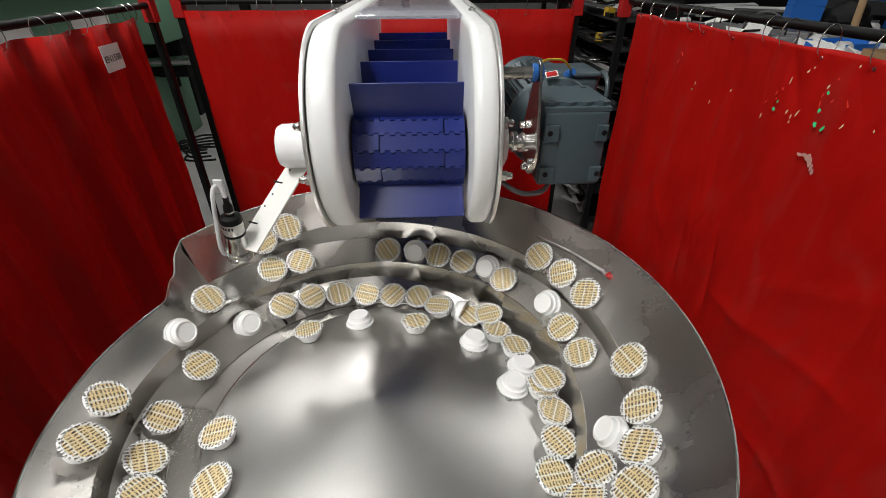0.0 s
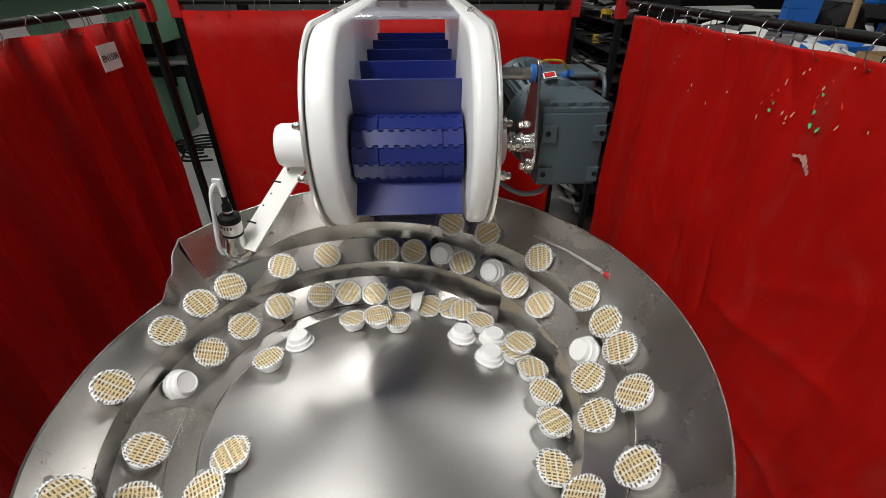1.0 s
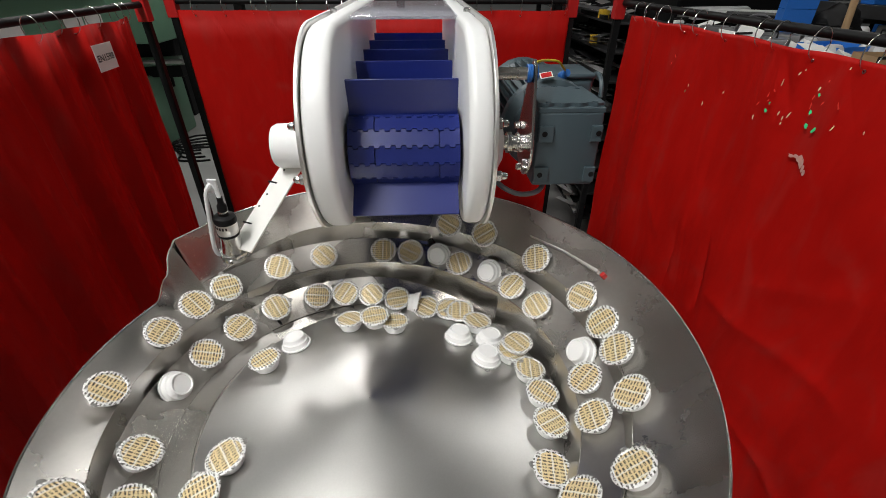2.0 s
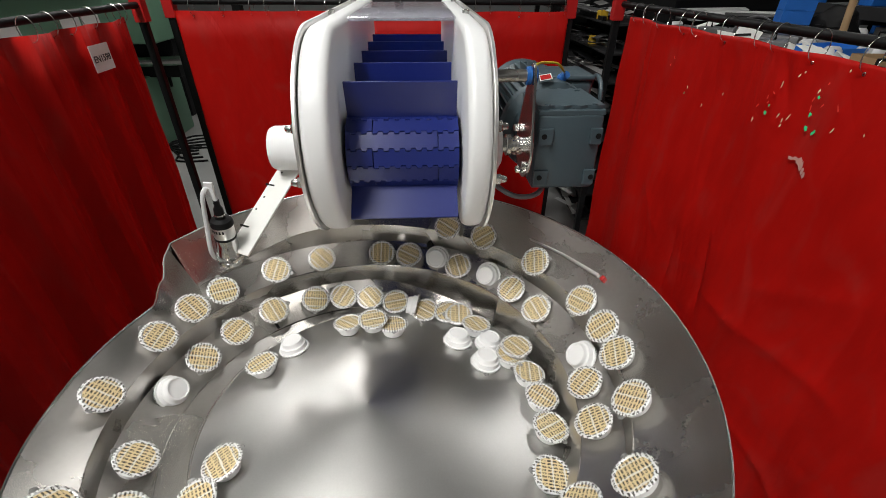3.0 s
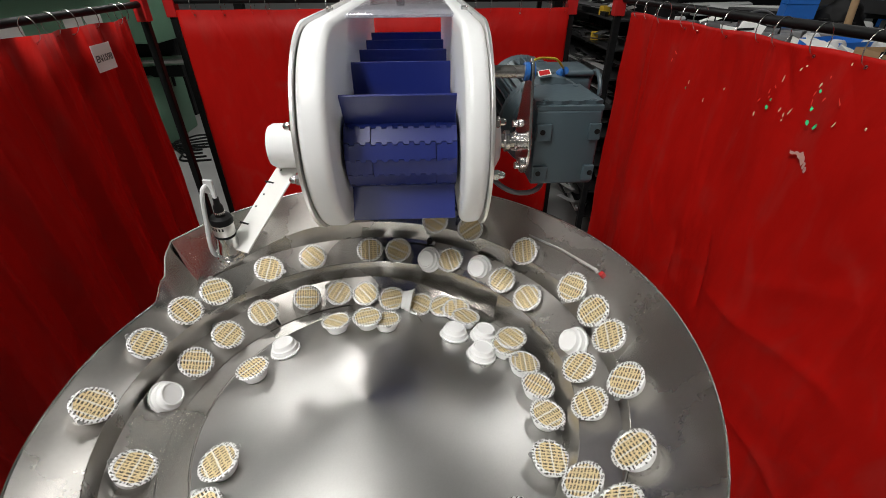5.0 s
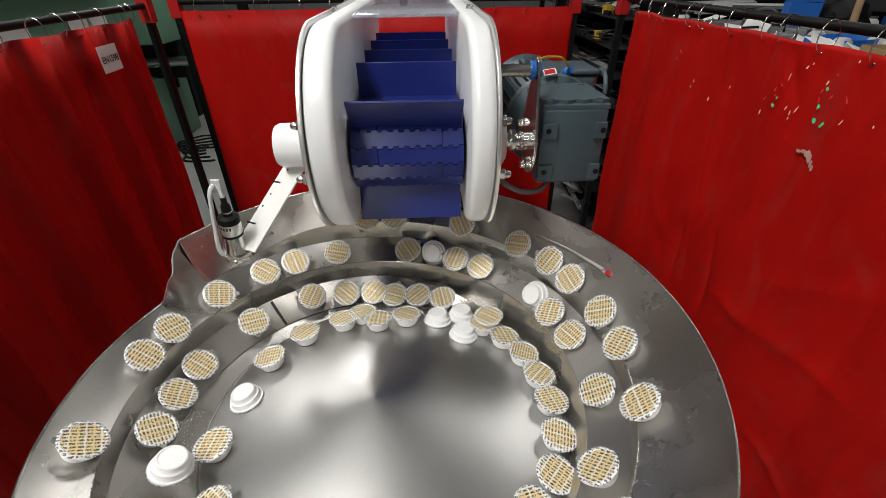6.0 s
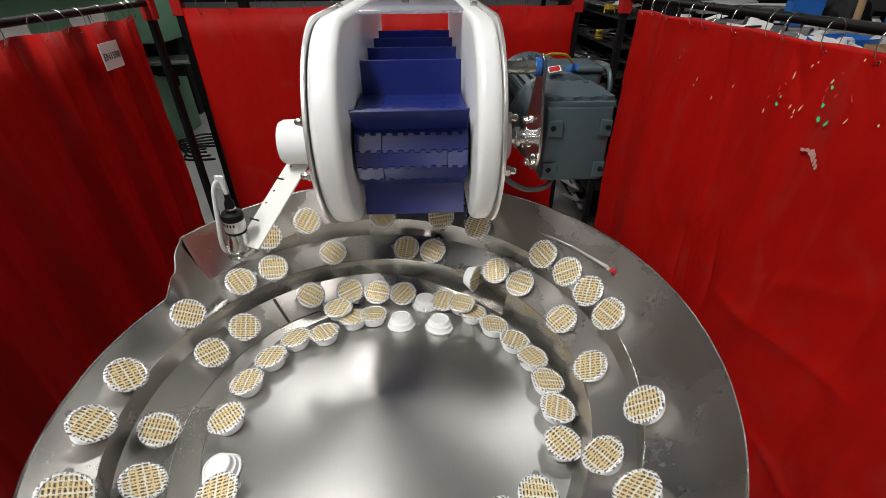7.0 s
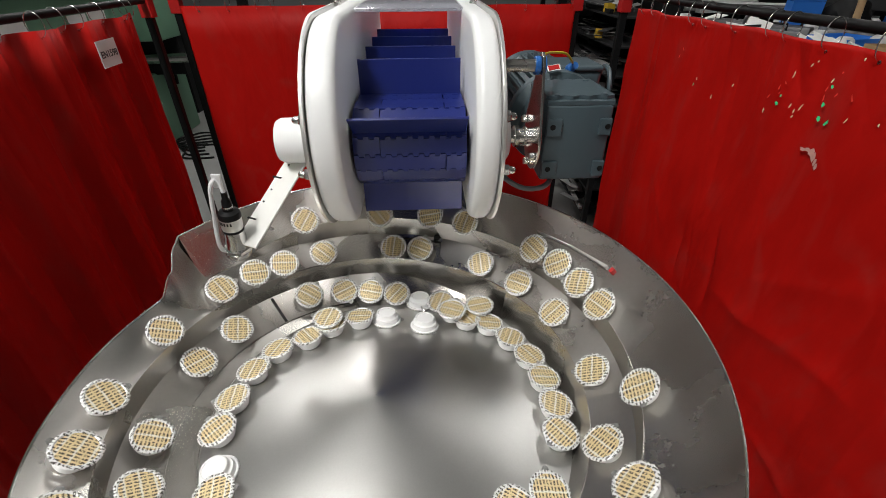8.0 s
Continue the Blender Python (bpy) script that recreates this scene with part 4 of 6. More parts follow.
# Opaque green patches stand in for the bright background seen through holes.
for s, z, w, h in ((1.071, 1.669, 5, 5), (0.956, 1.697, 5, 5), (0.952, 1.671, 4, 7), (0.933, 1.668, 4, 9), (0.953, 1.731, 3, 4), (1.067, 1.686, 3, 3), (1.367, 1.643, 2, 4)):
    torn(s, z, w / 1300, h / 1000, rng.uniform(-25, 10), HOLEGREEN, "bright green patch painted as background through a torn hole")
# Opaque pale patches paint the light that comes through the slits.
for s, z, h in ((1.289, 1.629, 6), (1.232, 1.670, 5), (1.104, 1.646, 7), (1.031, 1.674, 7), (1.017, 1.668, 5), (1.004, 1.678, 9), (1.053, 1.731, 10), (0.901, 1.682, 9), (1.019, 1.756, 5), (0.850, 1.689, 4), (0.958, 1.740, 6), (1.016, 1.657, 4), (1.008, 1.765, 3), (0.917, 1.784, 3), (1.36, 1.66, 5)):
    torn(s, z, 0.0013, h / 1150, rng.uniform(-28, 5), PALEHOLE, "pale patch painted as light through a torn slit")
# Bright red paint stands in for light glowing through the vinyl.
for s, z, h in ((1.081, 1.700, 6), (1.067, 1.712, 4), (0.961, 1.708, 7), (0.963, 1.724, 5), (0.938, 1.719, 5), (0.908, 1.720, 9), (1.104, 1.676, 5), (0.945, 1.757, 3), (1.075, 1.690, 4), (1.45, 1.72, 8), (1.46, 1.70, 5)):
    torn(s, z, 0.0016, h / 1100, rng.uniform(-50, 50), GLOWRED, "worn red spot with light glowing through painted on")
for s, z, w, h in ((0.955, 1.609, 6, 2), (0.944, 1.612, 6, 3), (0.934, 1.610, 5, 5), (0.926, 1.603, 4, 6), (0.919, 1.595, 3, 6), (0.914, 1.588, 2, 4)):
    torn(s, z, w / 620, h / 620, 0, PALESCUFF, "pale curved scuff mark")

# ---- beyond the curtains ----
rng = random.Random(11)
machine = empty("green_machine", pose(0, 0, 0), "large green enamelled press with papers taped on", "machine")
part("cabinet", box(-2.3, -1.55, -1.2, 2.3, 0.02, 2.5, 0.02), GREEN, machine)
part("top_beam", box(-2.35, -1.50, -1.2, 2.3, 1.88, 1.99, 0.015), GREEN, machine, "darker green beam")
for y, z, w, h in ((1.50, 1.58, 0.18, 0.158), (1.93, 1.60, 0.13, 0.134), (2.075, 1.60, 0.135, 0.145)):
    part("paper_sheet", box(-1.55, -1.548, y, y + w, z, z + h), PAPER, machine, "white paper notice", smooth=False)
lathe = empty("green_lathe", pose(0, 0, 0), "green machine column with a black oval slot", "machine")
part("column", box(-3.75, -3.16, 5.0, 6.05, 0.0, 0.829, 0.03), GREEN, lathe)
part("head", box(-3.9, -2.744, 4.9, 5.6, 1.233, 2.7, 0.03), GREEN, lathe)
part("spindle", rod((-3.302, 5.3, 0.990), (-2.700, 5.3, 1.012), 0.06, 20), STEEL_BRIGHT, lathe, "shiny spindle bar")
part("carriage", box(-3.7, -2.800, 5.35, 5.75, 0.809, 1.253, 0.01), BLACK, lathe, "dark carriage between head and column", smooth=False)
part("slot", tube(smooth_path([(-3.155, 5.62, 0.55), (-3.152, 5.62, 0.80), (-3.152, 5.68, 0.86), (-3.152, 5.74, 0.80), (-3.155, 5.74, 0.62)]), 0.022, 8), BLACK, lathe, "black hose loop")
part("vent_panel", box(-3.945, -3.419, 6.6, 6.8, -0.007, 1.586, 0.01), BLACK, lathe, smooth=False)
for k in range(26):
    part("vent_slat", merge(bmesh.new(), box(0, 0.426, -0.004, 0.004, -0.008, 0.008), Matrix.Translation((-3.895, 6.59, 0.95 + 0.055 * k)) @ pose(0, 0, 0, 20, 24, 0)), GREYSTEEL, lathe, smooth=False)
for k in range(5):
    cable = empty("floor_cable", pose(0, 0, 0), "black cable lying coiled on the floor", "cable", "cables on the floor")
    c = Vector((-2.85 + 0.06 * k, 5.35 - 0.12 * k, 0.012))
    part("sheath", tube([c + Vector((0.30 * math.cos(a) + 0.05 * math.sin(3 * a + k), 0.24 * math.sin(a), 0.0)) for a in span(0, 5.2, 40)], 0.012, 6), BLACK, cable)

aisle = empty("bar_rack", pose(0, 0, 0), "dark steel rack crowded with long bars and strips", "rack", "bar racks")
for x in (1.245, 1.545):
    for y in (3.75, 4.40):
        part("upright", box(x - 0.02, x + 0.02, y - 0.02, y + 0.02, 0, 2.0), BLACK, aisle, smooth=False)
# Black sheet added behind the bars to darken the gaps and block the view.
part("dark_backdrop", box(1.572, 1.590, 2.42, 4.45, 0.2, 2.0), BLACK, aisle, smooth=False)
AISLE_LEVELS = (0.36, 0.56, 0.76, 0.96, 1.15, 1.33, 1.50, 1.66)
for z in AISLE_LEVELS:
    part("shelf", box(1.225, 1.570, 2.42, 4.45, z - 0.012, z, 0.002), DARKSTEEL, aisle, smooth=False)
for z in AISLE_LEVELS:
    for k in range(26):
        flat = k % 2 == 0
        w, h, reach = (rng.uniform(0.03, 0.09), 0.003, rng.uniform(0.08, 0.4)) if flat else (rng.uniform(0.012, 0.035), rng.uniform(0.010, 0.030), rng.uniform(0.4, 1.1))
        bar = empty("steel_bar", pose(1.20 + rng.uniform(0.0, 0.24), 2.45 + rng.uniform(0, 1.0), z + 0.001 + (rng.uniform(0.026, 0.06) if flat else 0), rng.uniform(-8, 4) if flat else 0, rng.uniform(-16, 16) if flat else 0, rng.uniform(-30, 30) if flat else rng.uniform(-5, 3)), "pale sheet metal strip lying on the rack" if flat else "dull steel bar lying on the rack", "steel bar", "bars on the racks")
        part("stock", box(0, w, 0, reach, 0, h, 0.001), rng.choice((BARGREY, GREYSTEEL, PLATE)) if flat else rng.choice((DARKSTEEL, GREYSTEEL, GREYSTEEL, BLACK, BARGREY)), bar, smooth=False)
for x0, y0, y1, name in ((1.72, 1.9, 4.6, "steel bar rack with offcuts of sheet metal"),):
    rack = empty("bar_rack", pose(0, 0, 0), name, "rack", "bar racks")
    yy = y0 + 0.9
    for x in (x0, x0 + 1.5):
        for y in (yy, yy + 0.45):
            part("upright", box(x - 0.03, x + 0.03, y - 0.03, y + 0.03, 0, 2.1), BLACK, rack, smooth=False)
    # Another added black sheet, so the gaps between offcuts stay dark.
    part("dark_backdrop", box(x0 - 0.1, x0 + 1.7, yy + 0.5, yy + 0.52, 0.25, 2.2), BLACK, rack, smooth=False)
    for z in (0.55, 0.85, 1.15, 1.42, 1.66):
        part("shelf", box(x0 - 0.05, x0 + 1.6, yy - 0.05, yy + 0.5, z - 0.016, z), DARKSTEEL, rack, smooth=False)
    for k in range(95):
        z = rng.choice((0.55, 0.85, 1.15, 1.42, 1.66)) + 0.002
        y = yy - 0.30 + rng.random() * 0.50
        h = rng.uniform(0.006, 0.035)
        xs = x0 + rng.uniform(0, 0.5)
        bar = empty("steel_bar", pose(0, 0, 0), rng.choice(("grey steel bar lying on the rack", "pale sheet metal offcut on the rack", "dark steel profile on the rack")), "steel bar", "bars on the racks")
        part("stock", merge(bmesh.new(), box(0, rng.uniform(0.3, 0.9), 0, rng.uniform(0.012, 0.05), 0, h, 0.002), Matrix.Translation((xs, y, z)) @ pose(0, 0, 0, rng.uniform(0, 20), 0, rng.uniform(-40, 12))), rng.choice((DARKSTEEL, BARGREY, BARGREY, BARGREY, STEEL_BRIGHT, BLACK)), bar, smooth=False)

bench = empty("high_shelf", pose(0, 0, 0), "cluttered high workshop shelf behind the curtain", "shelf")
part("top", box(1.3, 2.4, 0.5, 2.36, 1.54, 1.58, 0.004), GREYSTEEL, bench)
for x in (1.35, 2.35):
    for y in (0.55, 2.3):
        part("leg", box(x - 0.03, x + 0.03, y - 0.03, y + 0.03, 0, 1.54), BLACK, bench, smooth=False)
shelf = empty("wall_shelf_unit", pose(0, 0, 0), "tall dark shelf unit full of workshop parts", "shelf unit")
for x, y in ((2.58, -0.3), (2.58, 2.6), (3.05, -0.3), (3.05, 2.6)):
    part("upright", box(x - 0.025, x + 0.025, y - 0.025, y + 0.025, 0, 2.6), BLUEPLASTIC, shelf, smooth=False)
for z in (1.2, 1.48, 1.76, 2.25):
    part("board", box(2.56, 3.05, -0.32, 2.62, z - 0.03, z), BLACK, shelf, smooth=False)
    part("front_edge", box(2.53, 2.556, -0.32, 2.62, z - 0.06, z + 0.003), DARKSTEEL, shelf, "dark shelf front", smooth=False)
part("dark_backdrop", box(3.08, 3.10, -0.32, 2.62, 0.4, 2.55), BLACK, shelf, smooth=False)


def crate(x, y, z, w, dd, h, mtl, label, turn=0.0):
    c = empty("storage_box", pose(x, y, z, 0, 0, turn), label, "box", "boxes on the high shelf")
    b = box(0, w, 0, dd, 0, h)
    b.faces.ensure_lookup_table()
    top = max(b.faces, key=lambda f: f.calc_center_median().z)
    bmesh.ops.inset_region(b, faces=[top], thickness=0.006)
    bmesh.ops.translate(b, verts=top.verts, vec=(0, 0, 0.008 - h))
    part("shell", b, mtl, c, smooth=False)
    return c


for k in range(5):
    crate(1.86, 1.93, 1.58 + 0.062 * k, 0.13, 0.105, 0.060, BLUEPLASTIC, "bright blue stacking bin", -20)
crate(1.62, 1.28, 1.58, 0.18, 0.16, 0.105, BLUEPLASTIC, "dark blue plastic bin", 12)
crate(1.50, 0.98, 1.58, 0.18, 0.13, 0.12, CARD, "small open brown cardboard box", -10)
crate(1.72, 2.10, 1.58, 0.16, 0.16, 0.08, GREYSTEEL, "flat grey steel tray", 25)
crate(1.235, 2.66, 1.662, 0.05, 0.05, 0.05, YELLOW, "small yellow plastic box", 10)
crate(1.235, 2.80, 1.502, 0.045, 0.05, 0.05, YELLOW, "small yellow plastic box", -14)
cap = empty("dark_bag", pose(2.12, 1.92, 1.582), "slumped black cloth bag", "bag")
b = bmesh.new()
bmesh.ops.create_icosphere(b, subdivisions=3, radius=0.12)
for v in b.verts:
    v.co *= 1 + 0.3 * noise.noise(v.co * 14)
    v.co.z = max(0, v.co.z + 0.085)
part("bag_body", b, BLACK, cap)
hoop = empty("wire_hoop", pose(1.70, 1.86, 1.66, 80, 0, -50), "large loop of grey cable standing on the shelf", "cable")
part("sheath", tube([((0.085 + 0.003 * math.sin(3 * a)) * math.cos(a), 0.085 * math.sin(a), 0.0012 * a) for a in span(0, 30, 120)], 0.0035, 6), CABLE_G, hoop)
for k in range(110):
    y = rng.uniform(0.85, 2.28)
    x = rng.uniform(1.4, 2.3)
    kind = k % 5
    if kind == 0:
        ob = empty("paper_sheet", pose(x, y, 1.582 + 0.001 * k, rng.uniform(0, 30), rng.uniform(-24, 0), rng.uniform(0, 90)), "loose white paper sheet on the high shelf", "paper", "papers on the high shelf")
        part("sheet", box(-0.06, 0.06, -0.045, 0.045, 0.02, 0.022), PAPER, ob, smooth=False)
    elif kind == 1:
        ob = empty("metal_part", pose(x, y, 1.582, 0, 0, rng.uniform(0, 180)), "turned grey metal part on the high shelf", "metal part", "metal parts on the high shelf")
        part("part_body", spin([(0, 0), (0.05, 0), (0.055, 0.02), (0.04, 0.06), (0.03, 0.10), (0.02, 0.11), (0, 0.11)], 18), BARGREY, ob)
    elif kind == 2:
        ob = empty("clear_bag", pose(x, y, 1.582, 0, 0, rng.uniform(0, 180)), "crumpled pale plastic bag on the high shelf", "bag", "bags on the high shelf")
        b = bmesh.new()
        bmesh.ops.create_icosphere(b, subdivisions=2, radius=0.07)
        for v in b.verts:
            v.co *= 1 + 0.35 * noise.noise(v.co * 30 + Vector((k, 0, 0)))
            v.co.z = max(0, v.co.z * 0.8 + 0.03)
        part("bag_body", b, PAPER, ob, smooth=False)
    elif kind == 3:
        ob = empty("cable_coil", pose(x, y, 1.60, rng.uniform(0, 40), 0, rng.uniform(0, 180)), "coil of dark cable on the high shelf", "cable", "cable coils")
        part("sheath", tube([(0.07 * math.cos(a) + 0.004 * math.sin(5 * a), 0.07 * math.sin(a), 0.002 * a) for a in span(0, 18, 60)], 0.005, 6), CABLE_G, ob)
    else:
        ob = empty("tool_box", pose(x, y, 1.582, 0, 0, rng.uniform(0, 180)), "grey tool case on the high shelf", "tool case", "tool cases")
        part("case", box(-0.09, 0.09, -0.05, 0.05, 0, 0.10, 0.008), GREYSTEEL, ob)
        part("handle", tube([(-0.04, 0, 0.10), (-0.04, 0, 0.125), (0.04, 0, 0.125), (0.04, 0, 0.10)], 0.005, 6), BLACK, ob)
for z in (1.48, 1.76, 2.25, 1.2):
    for k in range(13):
        y = -0.25 + k * 0.21
        w, h = rng.uniform(0.08, 0.19), rng.uniform(0.08, 0.20)
        ob = empty("shelf_item", pose(2.60 + rng.uniform(0, 0.1), y, z, 0, 0, rng.uniform(-8, 8)), rng.choice(("brown carton standing on the shelf", "grey part box on the shelf", "blue part bin on the shelf", "dark housing on the shelf")), "box", "items on the shelves")
        part("carton", box(0, 0.22, 0, w, 0, h, 0.004), rng.choice((CARD, GREYSTEEL, BLUEPLASTIC, BLACK, BLACK, DARKSTEEL, PAPER, GREYSTEEL)), ob, smooth=False)
stick = empty("broom_stick", pose(0, 0, 0), "pale wooden stick leaning on the shelf", "stick")
part("shaft", rod((1.92, 1.60, 1.585), (1.95, 1.76, 2.6), 0.014), WOOD, stick)
north = empty("parts_rack", pose(0, 0, 0), "dark parts rack along the far aisle", "rack")
for x in (-1.2, -0.05, 1.1):
    part("upright", box(x - 0.03, x + 0.03, 3.2, 3.26, 0, 2.2), BLACK, north, smooth=False)
for z in (0.6, 1.0, 1.4, 1.8):
    part("shelf", box(-1.2, 1.12, 3.1, 3.7, z - 0.03, z), DARKSTEEL, north, smooth=False)
for k in range(24):
    ob = empty("shelf_item", pose(-1.15 + 0.090 * k, 3.15 + rng.uniform(0, 0.2), rng.choice((1.4, 1.8, 1.8)), 0, 0, rng.uniform(-10, 10)), rng.choice(("grey part box on the rack", "brown carton on the rack")), "box", "items on the racks")
    part("carton", box(0, rng.uniform(0.06, 0.11), 0, 0.2, 0, rng.uniform(0.05, 0.2), 0.004), rng.choice((CARD, GREYSTEEL, BLACK, DARKSTEEL, PAPER, WOOD)), ob, smooth=False)

# ceiling tubes, out of view; the last three house the added fill lamps
for lx, ly, lw in LAMPS:
    ob = empty("ceiling_or_fill_light", pose(lx, ly, 0), "unseen long fluorescent ceiling light, some added only as fill", "ceiling light", "ceiling lights")
    part("housing", box(-0.15, 0.15, -0.8, 0.8, 4.20, 4.26, 0.004), PE, ob, smooth=False)
    for y in (-0.6, 0.6):
        part("hanger", rod((0, y, 4.26), (0, y, 4.6), 0.004, 6), BLACK, ob)
    part("diffuser", box(-0.12, 0.12, -0.75, 0.75, 4.16, 4.20), TUBE, ob, smooth=False)


# ---- movement ----
BEATS = [0.0, 0.1, 0.2, 0.3, 0.4, 0.5, 0.6, 0.7, 0.8, 1.0, 4.8, 5.05, 5.3, 5.55, 5.8, 6.0, 6.1, 6.2, 6.3, 6.4, 6.5, 6.6, 6.7, 6.8, 6.9, 7.0, 7.5, 8.0]
FLOW = [(0.0, 0.0), (0.2, 0.27), (0.4, 0.5), (0.6, 0.75), (0.8, 0.93), (1.0, 1.0), (4.8, 1.0), (5.8, 1.9), (6.0, 2.1), (6.2, 2.35), (6.4, 2.6), (6.6, 2.85), (6.8, 3.1), (7.0, 3.25), (8.0, 3.4)]


def flow(t):
    for (a, p), (b, q) in zip(FLOW, FLOW[1:]):
        if t <= b:
            return p + (q - p) * (t - a) / (b - a)
    return FLOW[-1][1]


def placed(row, turn):
    t, kind, a, b, angle = row
    if kind == "t":
        return on_track(a, b, angle, turn)
    if kind == "d":
        return on_dish(a, b, angle, turn)
    if kind == "l":
        return on_dish(a, b, angle, turn, 0.012, 2.0)
    return in_air(a, b, 0.06 if kind == "a" else 0.115, angle, turn, 20.0)


def ride(cup, rows):
    """Keys a cup along its rows of (seconds, kind of place, a, b, angle): t on the track, d in the dish, l on another cup, a and b in the air."""
    turn = 37.0 * (CUPS.index(cup) * 7 % 10) + 11
    first, last = rows[0], rows[-1]
    full = list(rows)
    for t in (7.0, 6.6, 6.2, 5.8, 5.3, 4.8, 1.0, 0.6, 0.0):
        if t < first[0] - 0.01:
            back = (flow(first[0]) - flow(t)) * 0.12
            full.insert(0, (t, first[1], first[2] - (back / (6.283 * 0.29) if first[1] == "t" else math.degrees(back / 0.22)), first[3] * (1 if first[1] == "t" else 0.97), first[4]))
    for t in (0.4, 0.8, 1.0, 4.8, 5.3, 5.8, 6.2, 6.6, 7.0, 8.0):
        if t > last[0] + 0.01:
            on = (flow(t) - flow(last[0])) * 0.12
            full.append((t, last[1], last[2] + (on / (6.283 * 0.29) if last[1] == "t" else math.degrees(on / 0.2)), last[3], last[4]))
    for k in range(1, len(full)):
        p, q = full[k - 1], full[k]
        if p[1] != "t" and q[1] != "t" and abs(q[2] - p[2]) > 180:
            full[k] = (q[0], q[1], q[2] + (360 if q[2] < p[2] else -360), q[3], q[4])
    dense = []
    for p, q in zip(full, full[1:]):
        dense.append(p)
        if p[0] == 1.0 and q[0] > 4.9:
            dense.append((4.8, *p[1:]))
            p = dense[-1]
        if p[1] == q[1] and q[0] - p[0] > 0.35 and p[0] >= 4.8 and abs(q[2] - p[2]) > 0:
            for k in (1, 2, 3):
                f = k / 4
                dense.append((p[0] + (q[0] - p[0]) * f, p[1], p[2] + (q[2] - p[2]) * f, p[3] + (q[3] - p[3]) * f, p[4]))
    dense.append(full[-1])
    poses = [(r[0], placed(r, turn)) for r in dense]
    out = [poses[0]]
    for (t0, m0), (t1, m1) in zip(poses, poses[1:]):
        q0, q1 = m0.to_quaternion(), m1.to_quaternion()
        gap = math.degrees(q0.rotation_difference(q1).angle)
        gap = min(gap, 360 - gap)
        if gap > 50:
            for f in (0.34, 0.67):
                qm = q0.slerp(q1, f)
                out.append((t0 + (t1 - t0) * f, Matrix.Translation(m0.translation.lerp(m1.translation, f)) @ qm.to_matrix().to_4x4()))
        out.append((t1, m1))
    keyed, seen = [], set()
    for t, m in out:
        if frame(t) not in seen:
            seen.add(frame(t))
            keyed.append((t, m))
    walk(cup, keyed)


def motions():
    for ob, k in cleats:
        walk(ob, [(t, belt_pose(S_REF + (k - 2 + belt_shift(t)) * PITCH)) for t in BEATS])
    for ob, k in links:
        walk(ob, [(t, belt_pose(S_REF + (k + 0.8) * LINK + (belt_shift(t) - 1) * PITCH)) for t in BEATS])
    ride(CUPS[0], [(0, "t", 2.1079, -0.0045, 0), (0.2, "b", 139.9, 0.3460, 0), (0.4, "t", 1.1660, 0.0019, 0), (0.6, "t", 1.1749, 0.0004, 0), (0.8, "t", 1.1924, 0.0018, 0), (1, "t", 1.2061, -0.0008, 0), (5.8, "t", 1.2775, 0.0085, 0), (6, "t", 1.2969, 0.0044, 0), (6.2, "t", 1.3157, 0.0061, 0), (6.4, "t", 1.3326, 0.0056, 0)])
    ride(CUPS[1], [(0, "t", 2.0854, 0.0059, 0), (0.2, "t", 2.1010, 0.0037, 0), (0.6, "b", 140.8, 0.3792, 0), (0.8, "t", 1.1665, 0.0180, 0), (1, "t", 1.1733, 0.0028, 0), (5.8, "t", 1.2171, 0.0033, 0), (6, "t", 1.2293, -0.0013, 0), (6.2, "t", 1.2480, 0.0023, 0), (6.4, "t", 1.2717, 0.0009, 0), (6.6, "t", 1.2929, 0.0033, 0), (6.8, "t", 1.3153, 0.0056, 0), (7, "t", 1.3309, 0.0089, 0)])
    ride(CUPS[2], [(0, "t", 1.8539, 0.0013, 0), (0.2, "t", 1.8734, -0.0006, 0), (0.4, "t", 1.8933, 0.0037, 0), (0.6, "t", 1.9114, -0.0002, 0), (0.8, "t", 1.9293, 0.0031, 0), (1, "t", 1.9380, 0.0025, 0), (5.8, "t", 2.0056, 0.0013, 0), (6, "t", 2.0177, -0.0001, 0), (6.2, "t", 2.0325, -0.0033, 0), (6.4, "t", 2.0543, 0.0037, 0), (6.6, "t", 2.0682, 0.0051, 0), (6.8, "t", 2.0891, 0.0062, 0), (7, "t", 2.1051, -0.0036, 0), (7.5, "b", 135.8, 0.3310, 0), (8, "t", 1.1245, 0.0021, 0)])
    ride(CUPS[3], [(0, "t", 1.8284, -0.0008, 0), (0.2, "t", 1.8413, -0.0007, 0), (0.4, "t", 1.8552, 0.0033, 0), (0.6, "t", 1.8728, 0.0016, 0), (0.8, "t", 1.8931, 0.0019, 0), (1, "t", 1.9038, 0.0020, 0), (5.8, "t", 1.9789, 0.0046, 0), (6, "t", 1.9916, 0.0011, 0), (6.2, "t", 2.0088, 0.0072, 0), (6.4, "t", 2.0259, 0.0035, 0), (6.6, "t", 2.0435, -0.0019, 0), (6.8, "t", 2.0594, 0.0051, 0), (7, "t", 2.0702, 0.0039, 0), (8, "t", 2.0704, 0.0032, 0)])
